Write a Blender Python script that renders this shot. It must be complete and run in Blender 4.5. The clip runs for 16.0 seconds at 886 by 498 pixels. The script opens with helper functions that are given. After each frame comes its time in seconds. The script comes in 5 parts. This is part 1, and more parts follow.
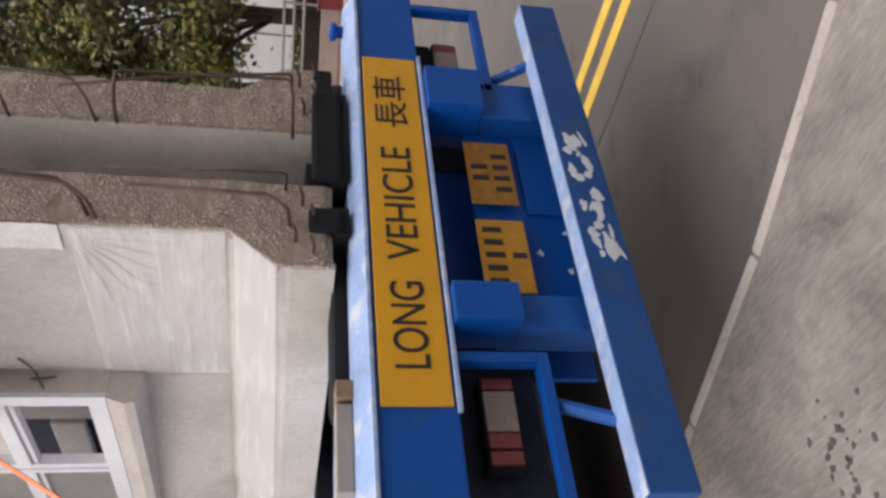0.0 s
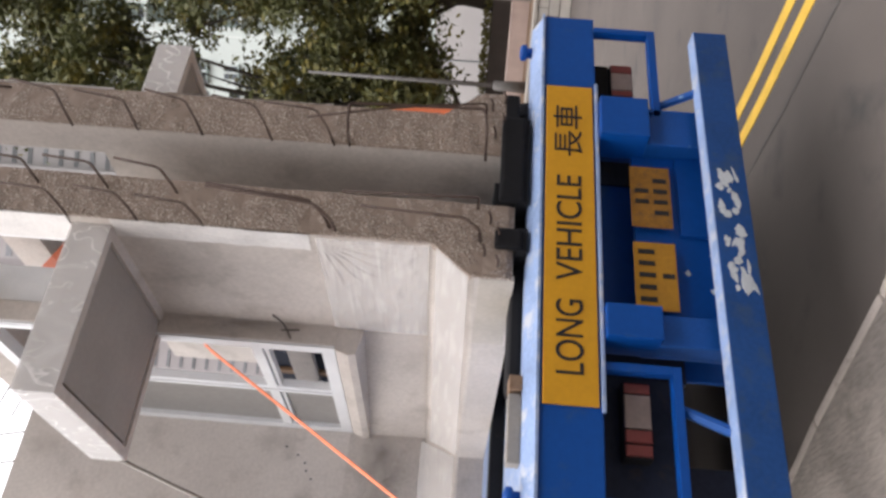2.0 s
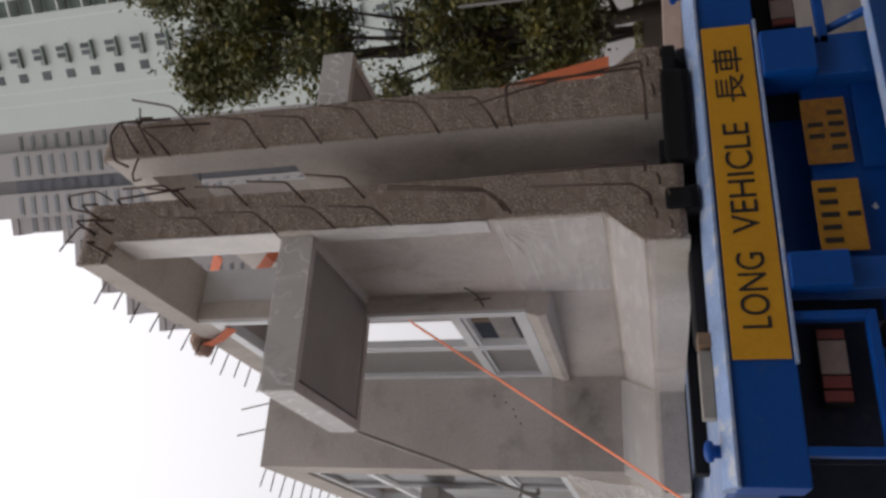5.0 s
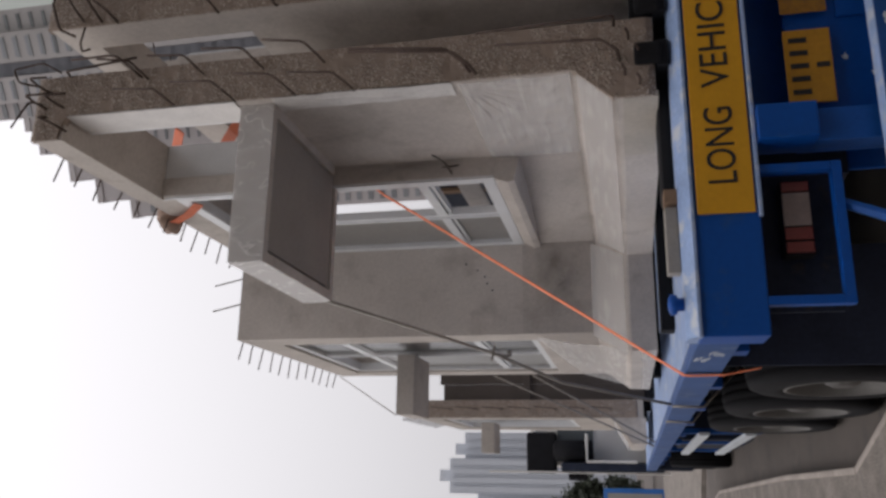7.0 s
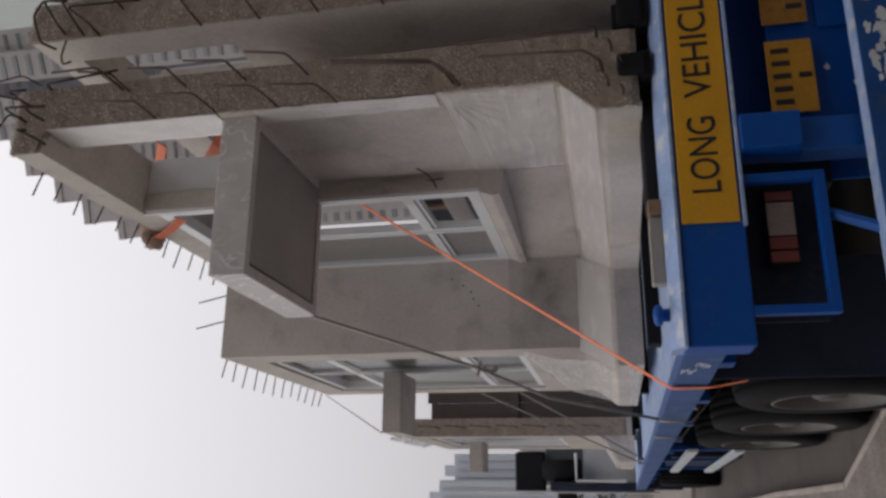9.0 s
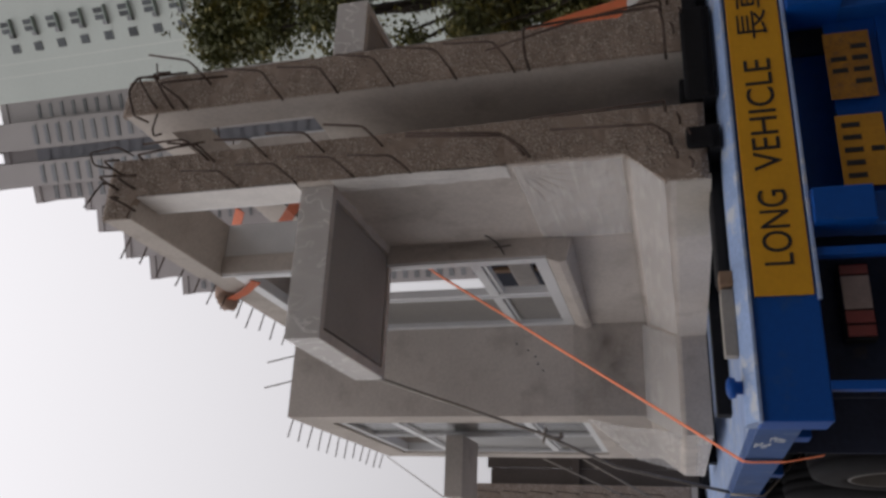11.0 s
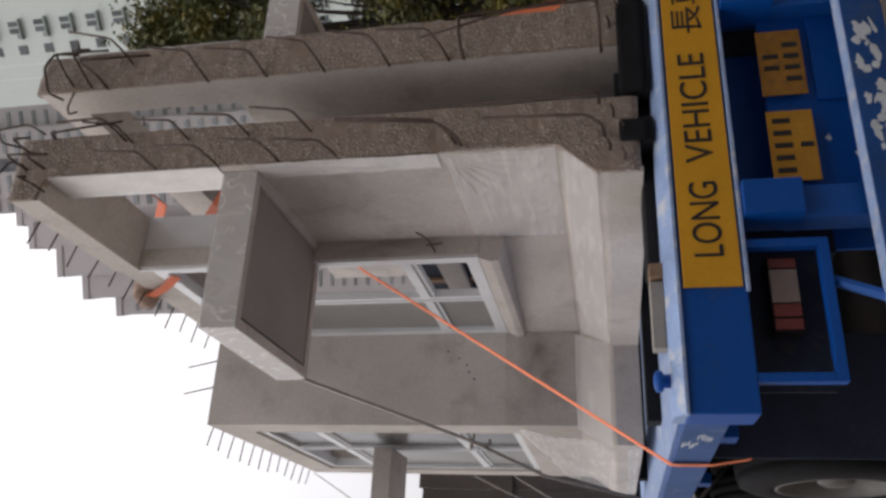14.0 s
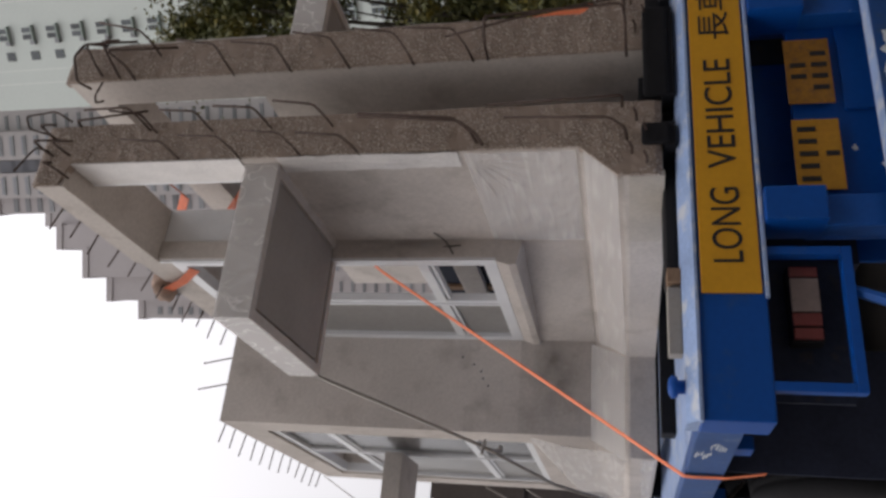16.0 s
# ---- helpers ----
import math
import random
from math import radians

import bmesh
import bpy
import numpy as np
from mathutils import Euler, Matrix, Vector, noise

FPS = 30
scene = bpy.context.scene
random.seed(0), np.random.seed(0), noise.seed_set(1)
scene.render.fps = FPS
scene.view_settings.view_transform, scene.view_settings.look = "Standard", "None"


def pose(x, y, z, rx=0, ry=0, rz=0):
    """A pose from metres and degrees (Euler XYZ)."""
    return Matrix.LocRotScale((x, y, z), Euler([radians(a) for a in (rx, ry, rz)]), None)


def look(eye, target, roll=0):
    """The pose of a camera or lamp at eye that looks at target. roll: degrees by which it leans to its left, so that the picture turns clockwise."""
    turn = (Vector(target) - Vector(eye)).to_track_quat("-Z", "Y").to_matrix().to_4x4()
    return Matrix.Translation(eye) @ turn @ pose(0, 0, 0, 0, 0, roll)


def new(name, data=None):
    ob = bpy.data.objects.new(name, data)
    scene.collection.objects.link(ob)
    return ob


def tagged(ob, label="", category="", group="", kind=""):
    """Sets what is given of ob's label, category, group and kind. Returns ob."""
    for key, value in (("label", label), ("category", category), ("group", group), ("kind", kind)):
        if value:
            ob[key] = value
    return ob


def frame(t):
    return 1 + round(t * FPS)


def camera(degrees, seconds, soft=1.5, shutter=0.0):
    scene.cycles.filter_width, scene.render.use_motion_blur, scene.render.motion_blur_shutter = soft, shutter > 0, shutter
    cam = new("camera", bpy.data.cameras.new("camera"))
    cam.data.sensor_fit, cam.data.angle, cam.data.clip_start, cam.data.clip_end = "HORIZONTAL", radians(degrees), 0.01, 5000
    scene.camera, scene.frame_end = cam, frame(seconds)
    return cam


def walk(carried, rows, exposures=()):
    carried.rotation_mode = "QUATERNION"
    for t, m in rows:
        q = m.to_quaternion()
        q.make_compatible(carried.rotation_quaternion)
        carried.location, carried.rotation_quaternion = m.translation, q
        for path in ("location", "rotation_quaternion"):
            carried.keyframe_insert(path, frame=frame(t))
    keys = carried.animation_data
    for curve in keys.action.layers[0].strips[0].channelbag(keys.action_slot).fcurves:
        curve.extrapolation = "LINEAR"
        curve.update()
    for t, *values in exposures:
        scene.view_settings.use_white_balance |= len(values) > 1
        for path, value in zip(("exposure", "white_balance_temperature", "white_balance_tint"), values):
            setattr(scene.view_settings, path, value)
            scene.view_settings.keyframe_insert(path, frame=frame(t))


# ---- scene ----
cam = camera(57.6, 16.0, soft=2.9)
PATH = [
    (0, (-1.912, -2.063, 1.708), (-0.66, -0.554, 1.314), -87.8),
    (0.5, (-1.936, -2.247, 1.714), (-0.758, -0.657, 1.425), -88.6),
    (1, (-1.756, -2.557, 1.711), (-0.653, -0.904, 1.489), -85.4),
    (1.5, (-1.854, -2.725, 1.714), (-0.808, -1.021, 1.679), -85.3),
    (2, (-1.904, -2.892, 1.767), (-0.869, -1.181, 1.808), -85.5),
    (2.5, (-1.831, -3.079, 1.735), (-0.865, -1.347, 1.988), -85.2),
    (3, (-1.751, -3.216, 1.743), (-0.795, -1.515, 2.183), -88.2),
    (3.5, (-1.745, -3.241, 1.763), (-0.885, -1.519, 2.305), -90.5),
    (6, (-1.739, -3.191, 1.712), (-0.966, -1.397, 2.143), -93.7),
    (6.5, (-1.743, -3.18, 1.711), (-1.051, -1.358, 2.158), -93.4),
    (7, (-1.786, -3.151, 1.71), (-1.252, -1.273, 2.141), -92.6),
    (7.5, (-1.825, -3.129, 1.71), (-1.423, -1.208, 2.095), -91.7),
    (8, (-1.862, -3.084, 1.684), (-1.493, -1.151, 2.037), -92.0),
    (8.5, (-1.82, -3.105, 1.693), (-1.285, -1.218, 2.084), -93.1),
    (9, (-1.813, -3.105, 1.698), (-1.23, -1.235, 2.099), -93.1),
    (11.5, (-1.789, -3.219, 1.741), (-1.041, -1.445, 2.279), -93.2),
    (12, (-1.736, -3.195, 1.71), (-0.856, -1.454, 2.149), -92.3),
    (12.5, (-1.705, -3.22, 1.719), (-0.685, -1.555, 2.153), -91.6),
    (13, (-1.735, -3.185, 1.718), (-0.757, -1.488, 2.122), -91.6),
    (13.5, (-1.835, -3.111, 1.749), (-0.964, -1.352, 2.131), -92.3),
    (14, (-1.916, -3.002, 1.706), (-1.126, -1.207, 2.096), -92.3),
    (14.5, (-1.966, -2.966, 1.707), (-1.269, -1.12, 2.031), -92.1),
    (15, (-1.992, -2.957, 1.695), (-1.323, -1.112, 2.079), -91.2),
    (15.5, (-2.007, -2.956, 1.701), (-1.306, -1.123, 2.088), -90.7),
    (16, (-1.98, -2.953, 1.689), (-1.158, -1.185, 2.131), -90.4),
]
LIGHT = [(0, 0.14), (1, 0.16), (1.5, 0.16), (2.5, 0.24), (3.0, 0.08), (3.5, -0.34), (6, -1.06), (7, -1.08), (8, -1.22), (9, -1.27), (11.5, -1.34), (12, -1.32), (12.5, -0.95), (13.5, -0.75), (14.5, -0.75), (15.2, -0.8), (16, -0.88)]
walk(cam, [(t, look(eye, target, roll)) for t, eye, target, roll in PATH], LIGHT)

# ---- world and light: a bright overcast day ----
world = bpy.data.worlds.new("world")
scene.world = world
world.use_nodes = True
wt = world.node_tree
sky = wt.nodes.new("ShaderNodeTexSky")
sky.sky_type = "NISHITA"
sky.sun_disc = False
sky.sun_elevation, sky.sun_rotation = radians(49), radians(273)
sky.air_density, sky.dust_density, sky.ozone_density = 1.0, 6.0, 1.0
cloud = wt.nodes.new("ShaderNodeMixRGB")
cloud.inputs["Fac"].default_value = 0.86
cloud.inputs["Color2"].default_value = (12.1, 11.75, 12.1, 1)
wt.links.new(sky.outputs["Color"], cloud.inputs["Color1"])
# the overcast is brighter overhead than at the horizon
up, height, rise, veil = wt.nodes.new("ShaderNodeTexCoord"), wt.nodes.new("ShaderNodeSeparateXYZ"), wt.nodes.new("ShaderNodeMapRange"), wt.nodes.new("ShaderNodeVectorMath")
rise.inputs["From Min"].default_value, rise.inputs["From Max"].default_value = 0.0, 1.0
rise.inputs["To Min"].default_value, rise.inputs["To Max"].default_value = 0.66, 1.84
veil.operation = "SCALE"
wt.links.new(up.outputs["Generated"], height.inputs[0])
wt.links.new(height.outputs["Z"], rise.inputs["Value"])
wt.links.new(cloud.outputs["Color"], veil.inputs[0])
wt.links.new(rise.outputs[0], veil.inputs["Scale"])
bg = wt.nodes["Background"]
bg.inputs["Strength"].default_value = 0.146
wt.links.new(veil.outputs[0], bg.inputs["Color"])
sun = new("sun", bpy.data.lights.new("sun", "SUN"))
sun.data.energy, sun.data.angle, sun.data.color = 0.25, radians(25), (1.0, 0.97, 0.92)
sun.matrix_world = look((-40, 2, 46), (0, 0, 0))


# ---- materials ----
def material(name, color, rough=0.6, metal=0.0, var=0.15, scale=3.0, fine=60.0, bump=0.1, dist=0.004, stain=None, stain_at=0.6, stain_soft=0.12, random=0.0, brush=None, spec=0.5):
    """A painted, cast or worn surface: base colour with broad and fine variation, patches of a second colour, relief."""
    m = bpy.data.materials.new(name)
    m.use_nodes = True
    nt = m.node_tree
    p = nt.nodes["Principled BSDF"]
    p.inputs["Roughness"].default_value, p.inputs["Metallic"].default_value = rough, metal
    p.inputs["Specular IOR Level"].default_value = spec
    tc = nt.nodes.new("ShaderNodeTexCoord")
    n1, n2 = nt.nodes.new("ShaderNodeTexNoise"), nt.nodes.new("ShaderNodeTexNoise")
    for n, s, d in ((n1, scale, 5), (n2, fine, 3)):
        n.inputs["Scale"].default_value, n.inputs["Detail"].default_value = s, d
        nt.links.new(tc.outputs["Object"], n.inputs["Vector"])
    if brush:
        turn, stretch = brush
        mp = nt.nodes.new("ShaderNodeMapping")
        mp.inputs["Rotation"].default_value, mp.inputs["Scale"].default_value = (0, 0, radians(turn)), (1, stretch, 1)
        nt.links.new(tc.outputs["Object"], mp.inputs["Vector"]); nt.links.new(mp.outputs[0], n2.inputs["Vector"])
    add = nt.nodes.new("ShaderNodeMath"); add.operation = "ADD"
    half = nt.nodes.new("ShaderNodeMath"); half.operation = "MULTIPLY"; half.inputs[1].default_value = 0.6
    nt.links.new(n2.outputs["Fac"], half.inputs[0])
    nt.links.new(n1.outputs["Fac"], add.inputs[0]); nt.links.new(half.outputs[0], add.inputs[1])
    rng = nt.nodes.new("ShaderNodeMapRange")
    rng.inputs["From Min"].default_value, rng.inputs["From Max"].default_value = 0.5, 1.1
    rng.inputs["To Min"].default_value, rng.inputs["To Max"].default_value = 1 - var, 1 + var
    nt.links.new(add.outputs[0], rng.inputs["Value"])
    last = rng.outputs[0]
    if random:
        oi = nt.nodes.new("ShaderNodeObjectInfo")
        r2 = nt.nodes.new("ShaderNodeMapRange")
        r2.inputs["To Min"].default_value, r2.inputs["To Max"].default_value = 1 - random, 1 + random
        nt.links.new(oi.outputs["Random"], r2.inputs["Value"])
        mu = nt.nodes.new("ShaderNodeMath"); mu.operation = "MULTIPLY"
        nt.links.new(last, mu.inputs[0]); nt.links.new(r2.outputs[0], mu.inputs[1])
        last = mu.outputs[0]
    vm = nt.nodes.new("ShaderNodeVectorMath"); vm.operation = "SCALE"
    vm.inputs[0].default_value = color
    nt.links.new(last, vm.inputs["Scale"])
    col = vm.outputs[0]
    if stain:
        n3 = nt.nodes.new("ShaderNodeTexNoise")
        n3.inputs["Scale"].default_value, n3.inputs["Detail"].default_value, n3.inputs["Roughness"].default_value = scale * 2.3, 8, 0.65
        nt.links.new(tc.outputs["Object"], n3.inputs["Vector"])
        r3 = nt.nodes.new("ShaderNodeMapRange")
        r3.inputs["From Min"].default_value, r3.inputs["From Max"].default_value = stain_at, stain_at + stain_soft
        nt.links.new(n3.outputs["Fac"], r3.inputs["Value"])
        mx = nt.nodes.new("ShaderNodeMixRGB")
        mx.inputs["Color2"].default_value = (*stain, 1)
        nt.links.new(r3.outputs[0], mx.inputs["Fac"]); nt.links.new(col, mx.inputs["Color1"])
        col = mx.outputs[0]
    nt.links.new(col, p.inputs["Base Color"])
    if bump:
        b = nt.nodes.new("ShaderNodeBump")
        b.inputs["Strength"].default_value, b.inputs["Distance"].default_value = bump, dist
        nt.links.new(add.outputs[0], b.inputs["Height"])
        nt.links.new(b.outputs[0], p.inputs["Normal"])
    return m


def stain_film(name, color, most, grain=9.0):
    """A dried stain: darkest in the middle of its patch, thinning to nothing through a ragged edge."""
    m = bpy.data.materials.new(name)
    m.use_nodes = True
    nt = m.node_tree
    p = nt.nodes["Principled BSDF"]
    p.inputs["Base Color"].default_value, p.inputs["Roughness"].default_value = (*color, 1), 0.85
    tc, ln, n = nt.nodes.new("ShaderNodeTexCoord"), nt.nodes.new("ShaderNodeVectorMath"), nt.nodes.new("ShaderNodeTexNoise")
    ln.operation = "LENGTH"
    n.inputs["Scale"].default_value, n.inputs["Detail"].default_value = grain / 4, 6
    nt.links.new(tc.outputs["Object"], ln.inputs[0]); nt.links.new(tc.outputs["Object"], n.inputs["Vector"])
    fall, cut, mul = nt.nodes.new("ShaderNodeMapRange"), nt.nodes.new("ShaderNodeMapRange"), nt.nodes.new("ShaderNodeMath")
    fall.inputs["From Min"].default_value, fall.inputs["From Max"].default_value = 0.98, 0.05
    fall.inputs["To Max"].default_value = most
    cut.inputs["From Min"].default_value, cut.inputs["From Max"].default_value = 0.22, 0.78
    mul.operation = "MULTIPLY"
    nt.links.new(ln.outputs["Value"], fall.inputs["Value"]); nt.links.new(n.outputs["Fac"], cut.inputs["Value"])
    nt.links.new(fall.outputs[0], mul.inputs[0]); nt.links.new(cut.outputs[0], mul.inputs[1])
    nt.links.new(mul.outputs[0], p.inputs["Alpha"])
    return m


def aggregate(name, paste, dark, light, scale):
    """Concrete with its stones laid bare: small pebbles of several greys, each proud of the darker paste."""
    m = bpy.data.materials.new(name)
    m.use_nodes = True
    nt = m.node_tree
    p = nt.nodes["Principled BSDF"]
    p.inputs["Roughness"].default_value = 0.85
    tc, v = nt.nodes.new("ShaderNodeTexCoord"), nt.nodes.new("ShaderNodeTexVoronoi")
    v.inputs["Scale"].default_value = scale
    n = nt.nodes.new("ShaderNodeTexNoise")
    n.inputs["Scale"].default_value, n.inputs["Detail"].default_value = 7, 6
    nt.links.new(tc.outputs["Object"], v.inputs["Vector"]); nt.links.new(tc.outputs["Object"], n.inputs["Vector"])
    ramp = nt.nodes.new("ShaderNodeValToRGB")
    ramp.color_ramp.elements[0].color, ramp.color_ramp.elements[1].color = (*dark, 1), (*light, 1)
    sep = nt.nodes.new("ShaderNodeSeparateColor")
    nt.links.new(v.outputs["Color"], sep.inputs[0])
    nt.links.new(sep.outputs[0], ramp.inputs["Fac"])
    gap = nt.nodes.new("ShaderNodeMapRange")
    gap.inputs["From Min"].default_value, gap.inputs["From Max"].default_value = 0.3, 0.55
    nt.links.new(v.outputs["Distance"], gap.inputs["Value"])
    bare = nt.nodes.new("ShaderNodeMapRange")
    bare.inputs["From Min"].default_value, bare.inputs["From Max"].default_value = 0.62, 0.5
    nt.links.new(n.outputs["Fac"], bare.inputs["Value"])
    most = nt.nodes.new("ShaderNodeMath"); most.operation = "MAXIMUM"
    inv = nt.nodes.new("ShaderNodeMath"); inv.operation = "SUBTRACT"; inv.inputs[0].default_value = 1
    nt.links.new(bare.outputs[0], inv.inputs[1])
    nt.links.new(gap.outputs[0], most.inputs[0]); nt.links.new(inv.outputs[0], most.inputs[1])
    mx = nt.nodes.new("ShaderNodeMixRGB")
    mx.inputs["Color2"].default_value = (*paste, 1)
    nt.links.new(most.outputs[0], mx.inputs["Fac"]); nt.links.new(ramp.outputs[0], mx.inputs["Color1"])
    nt.links.new(mx.outputs[0], p.inputs["Base Color"])
    b = nt.nodes.new("ShaderNodeBump")
    b.invert = True
    b.inputs["Strength"].default_value, b.inputs["Distance"].default_value = 0.85, 0.013
    nt.links.new(most.outputs[0], b.inputs["Height"])
    nt.links.new(b.outputs[0], p.inputs["Normal"])
    return m


def film_sheet(name, clear, creased, relief=0.5, pull=(4, 3, 30), lines=False):
    """Thin clear polythene: lets most light through, with sharp milky creases that run aslant."""
    m = bpy.data.materials.new(name)
    m.use_nodes = True
    nt = m.node_tree
    p = nt.nodes["Principled BSDF"]
    p.inputs["Base Color"].default_value, p.inputs["Roughness"].default_value = (0.86, 0.84, 0.83, 1), 0.3
    tc, w, n = nt.nodes.new("ShaderNodeTexCoord"), nt.nodes.new("ShaderNodeTexNoise"), nt.nodes.new("ShaderNodeTexNoise")
    mp = nt.nodes.new("ShaderNodeMapping")
    mp.inputs["Rotation"].default_value, mp.inputs["Scale"].default_value = (0.55, 0.25, 0.1), pull
    nt.links.new(tc.outputs["Object"], mp.inputs["Vector"]); nt.links.new(mp.outputs[0], w.inputs["Vector"])
    nt.links.new(tc.outputs["Object"], n.inputs["Vector"])
    w.inputs["Scale"].default_value, w.inputs["Detail"].default_value, w.inputs["Distortion"].default_value = 1.0, 1.5, 0.6
    n.inputs["Scale"].default_value, n.inputs["Detail"].default_value = 3.2, 2
    ridge = nt.nodes.new("ShaderNodeMapRange")
    ridge.inputs["From Min"].default_value, ridge.inputs["From Max"].default_value = 0.5, 0.66
    nt.links.new(w.outputs["Fac"], ridge.inputs["Value"])
    if lines:
        # thin pale creases where the noise crosses its middle value
        off, size = nt.nodes.new("ShaderNodeMath"), nt.nodes.new("ShaderNodeMath")
        off.operation, size.operation = "SUBTRACT", "ABSOLUTE"
        off.inputs[1].default_value = 0.52
        nt.links.new(w.outputs["Fac"], off.inputs[0]); nt.links.new(off.outputs[0], size.inputs[0])
        ridge.inputs["From Min"].default_value, ridge.inputs["From Max"].default_value = 0.022, 0.004
        nt.links.new(size.outputs[0], ridge.inputs["Value"])
    where = nt.nodes.new("ShaderNodeMapRange")
    where.inputs["From Min"].default_value, where.inputs["From Max"].default_value = 0.36, 0.55
    nt.links.new(n.outputs["Fac"], where.inputs["Value"])
    mul = nt.nodes.new("ShaderNodeMath"); mul.operation = "MULTIPLY"
    nt.links.new(ridge.outputs[0], mul.inputs[0]); nt.links.new(where.outputs[0], mul.inputs[1])
    r = nt.nodes.new("ShaderNodeMapRange")
    r.inputs["To Min"].default_value, r.inputs["To Max"].default_value = clear, creased
    nt.links.new(mul.outputs[0], r.inputs["Value"])
    nt.links.new(r.outputs[0], p.inputs["Alpha"])
    b = nt.nodes.new("ShaderNodeBump")
    b.inputs["Strength"].default_value, b.inputs["Distance"].default_value = relief, 0.015
    nt.links.new(w.outputs["Fac"], b.inputs["Height"]); nt.links.new(b.outputs[0], p.inputs["Normal"])
    return m


BLUE = material("blue_paint", (0.0008, 0.068, 0.325), 0.48, 0, 0.14, 2.5, 40, 0.06, 0.003, (0.02, 0.075, 0.22), 0.58, 0.14, spec=0.3)
BLUE_WORN = material("worn_blue_paint", (0.004, 0.072, 0.3), 0.55, 0, 0.2, 5, 60, 0.12, 0.003, (0.2, 0.32, 0.52), 0.66, 0.08, spec=0.35)
BLUE_RAIL = material("faded_blue_rail_paint", (0.03, 0.085, 0.25), 0.6, 0, 0.25, 4, 60, 0.12, 0.003, (0.12, 0.17, 0.28), 0.55, 0.16, spec=0.35)
BLUE_DIRTY = material("dirty_blue_paint", (0.012, 0.066, 0.235), 0.6, 0, 0.25, 3, 50, 0.1, 0.003, (0.045, 0.085, 0.17), 0.5, 0.2, spec=0.3)
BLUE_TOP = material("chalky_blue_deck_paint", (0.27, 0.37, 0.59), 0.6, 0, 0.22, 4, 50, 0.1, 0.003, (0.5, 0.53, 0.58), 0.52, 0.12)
CHIPPED = material("bare_chipped_paint", (0.54, 0.58, 0.62), 0.6, 0, 0.2, 12, 90, 0.2)
SIGN = material("yellow_sign_sheet", (0.61, 0.305, 0.011), 0.45, 0, 0.1, 3, 50, 0.03, 0.002, (0.45, 0.24, 0.03), 0.72, 0.12)
PLATE_WORN = material("worn_brown_plate", (0.3, 0.135, 0.012), 0.55, 0, 0.3, 14, 70, 0.06, 0.002, (0.16, 0.085, 0.035), 0.5, 0.2)
PLATE = material("dull_yellow_plate", (0.43, 0.205, 0.011), 0.5, 0, 0.18, 8, 60, 0.05, 0.002, (0.3, 0.16, 0.04), 0.62, 0.15)
BLACK = material("black_lettering", (0.014, 0.014, 0.016), 0.5, 0, 0.1)
RUBBER = material("black_rubber", (0.012, 0.012, 0.014), 0.85, 0, 0.25, 6, 60, 0.2, 0.004, (0.03, 0.027, 0.025), 0.62, 0.2, spec=0.2)
STEEL_DARK = material("dirty_chassis_steel", (0.02, 0.026, 0.045), 0.7, 0, 0.3, 5, 40, 0.15, 0.004, (0.06, 0.045, 0.03), 0.6, 0.2, spec=0.25)
RIM = material("grey_wheel_rim", (0.11, 0.105, 0.1), 0.55, 0.2, 0.2, 6, 50, 0.1)
CONC = material("smooth_precast_concrete", (0.515, 0.47, 0.43), 0.82, 0, 0.2, 1.7, 45, 0.14, 0.003, (0.36, 0.32, 0.285), 0.53, 0.22)
CONC_DAMP = material("damp_precast_concrete", (0.455, 0.412, 0.372), 0.8, 0, 0.2, 2.2, 45, 0.14, 0.003, (0.34, 0.3, 0.268), 0.54, 0.2)
PATCH = material("repair_mortar", (0.44, 0.4, 0.35), 0.85, 0, 0.16, 5, 50, 0.12, 0.003)
FLAP = material("navy_mudflap", (0.026, 0.033, 0.06), 0.65, 0, 0.3, 4, 40, 0.1, 0.003, spec=0.25)
WIRE = material("dull_tie_wire", (0.11, 0.095, 0.085), 0.6, 0.4, 0.2)
CONC_SHADED = material("shaded_soffit_concrete", (0.3, 0.272, 0.248), 0.85, 0, 0.12, 3, 50, 0.1, 0.003)
AGG = aggregate("exposed_aggregate", (0.3, 0.235, 0.192), (0.34, 0.27, 0.22), (0.69, 0.595, 0.51), 85)
FILM = film_sheet("creased_polythene", 0.3, 0.46)
FILM3 = film_sheet("tight_polythene_wrap", 0.38, 0.78, 0.9, (13, 9, 6), True)
FILM2 = film_sheet("doubled_polythene", 0.34, 0.45, 0.15)
PANE_DK = material("dark_dusty_glass", (0.1, 0.098, 0.095), 0.25, 0, 0.2, 2, 30, 0.02)
PANE = material("dusty_grey_glass", (0.23, 0.222, 0.21), 0.3, 0, 0.2, 2, 30, 0.02)
TAPE = material("white_edge_wrap", (0.64, 0.615, 0.59), 0.35, 0, 0.14, 9, 60, 0.4, 0.01)
REBAR = material("rusty_rebar", (0.085, 0.056, 0.044), 0.7, 0.3, 0.35, 20, 120, 0.3, 0.003)
ORANGE = material("orange_webbing", (0.9, 0.24, 0.1), 0.65, 0, 0.12, 15, 200, 0.2, 0.001)
ORANGE_DK = material("faded_orange_webbing", (0.55, 0.12, 0.04), 0.7, 0, 0.2, 15, 150, 0.2, 0.001)
SACK = material("brown_sacking", (0.34, 0.24, 0.19), 0.9, 0, 0.3, 12, 120, 0.4)
WOOD = material("weathered_timber", (0.24, 0.15, 0.09), 0.8, 0, 0.3, 8, 90, 0.3)
ALU = material("white_coated_aluminium", (0.72, 0.73, 0.74), 0.4, 0.1, 0.06, 8, 60, 0.02)
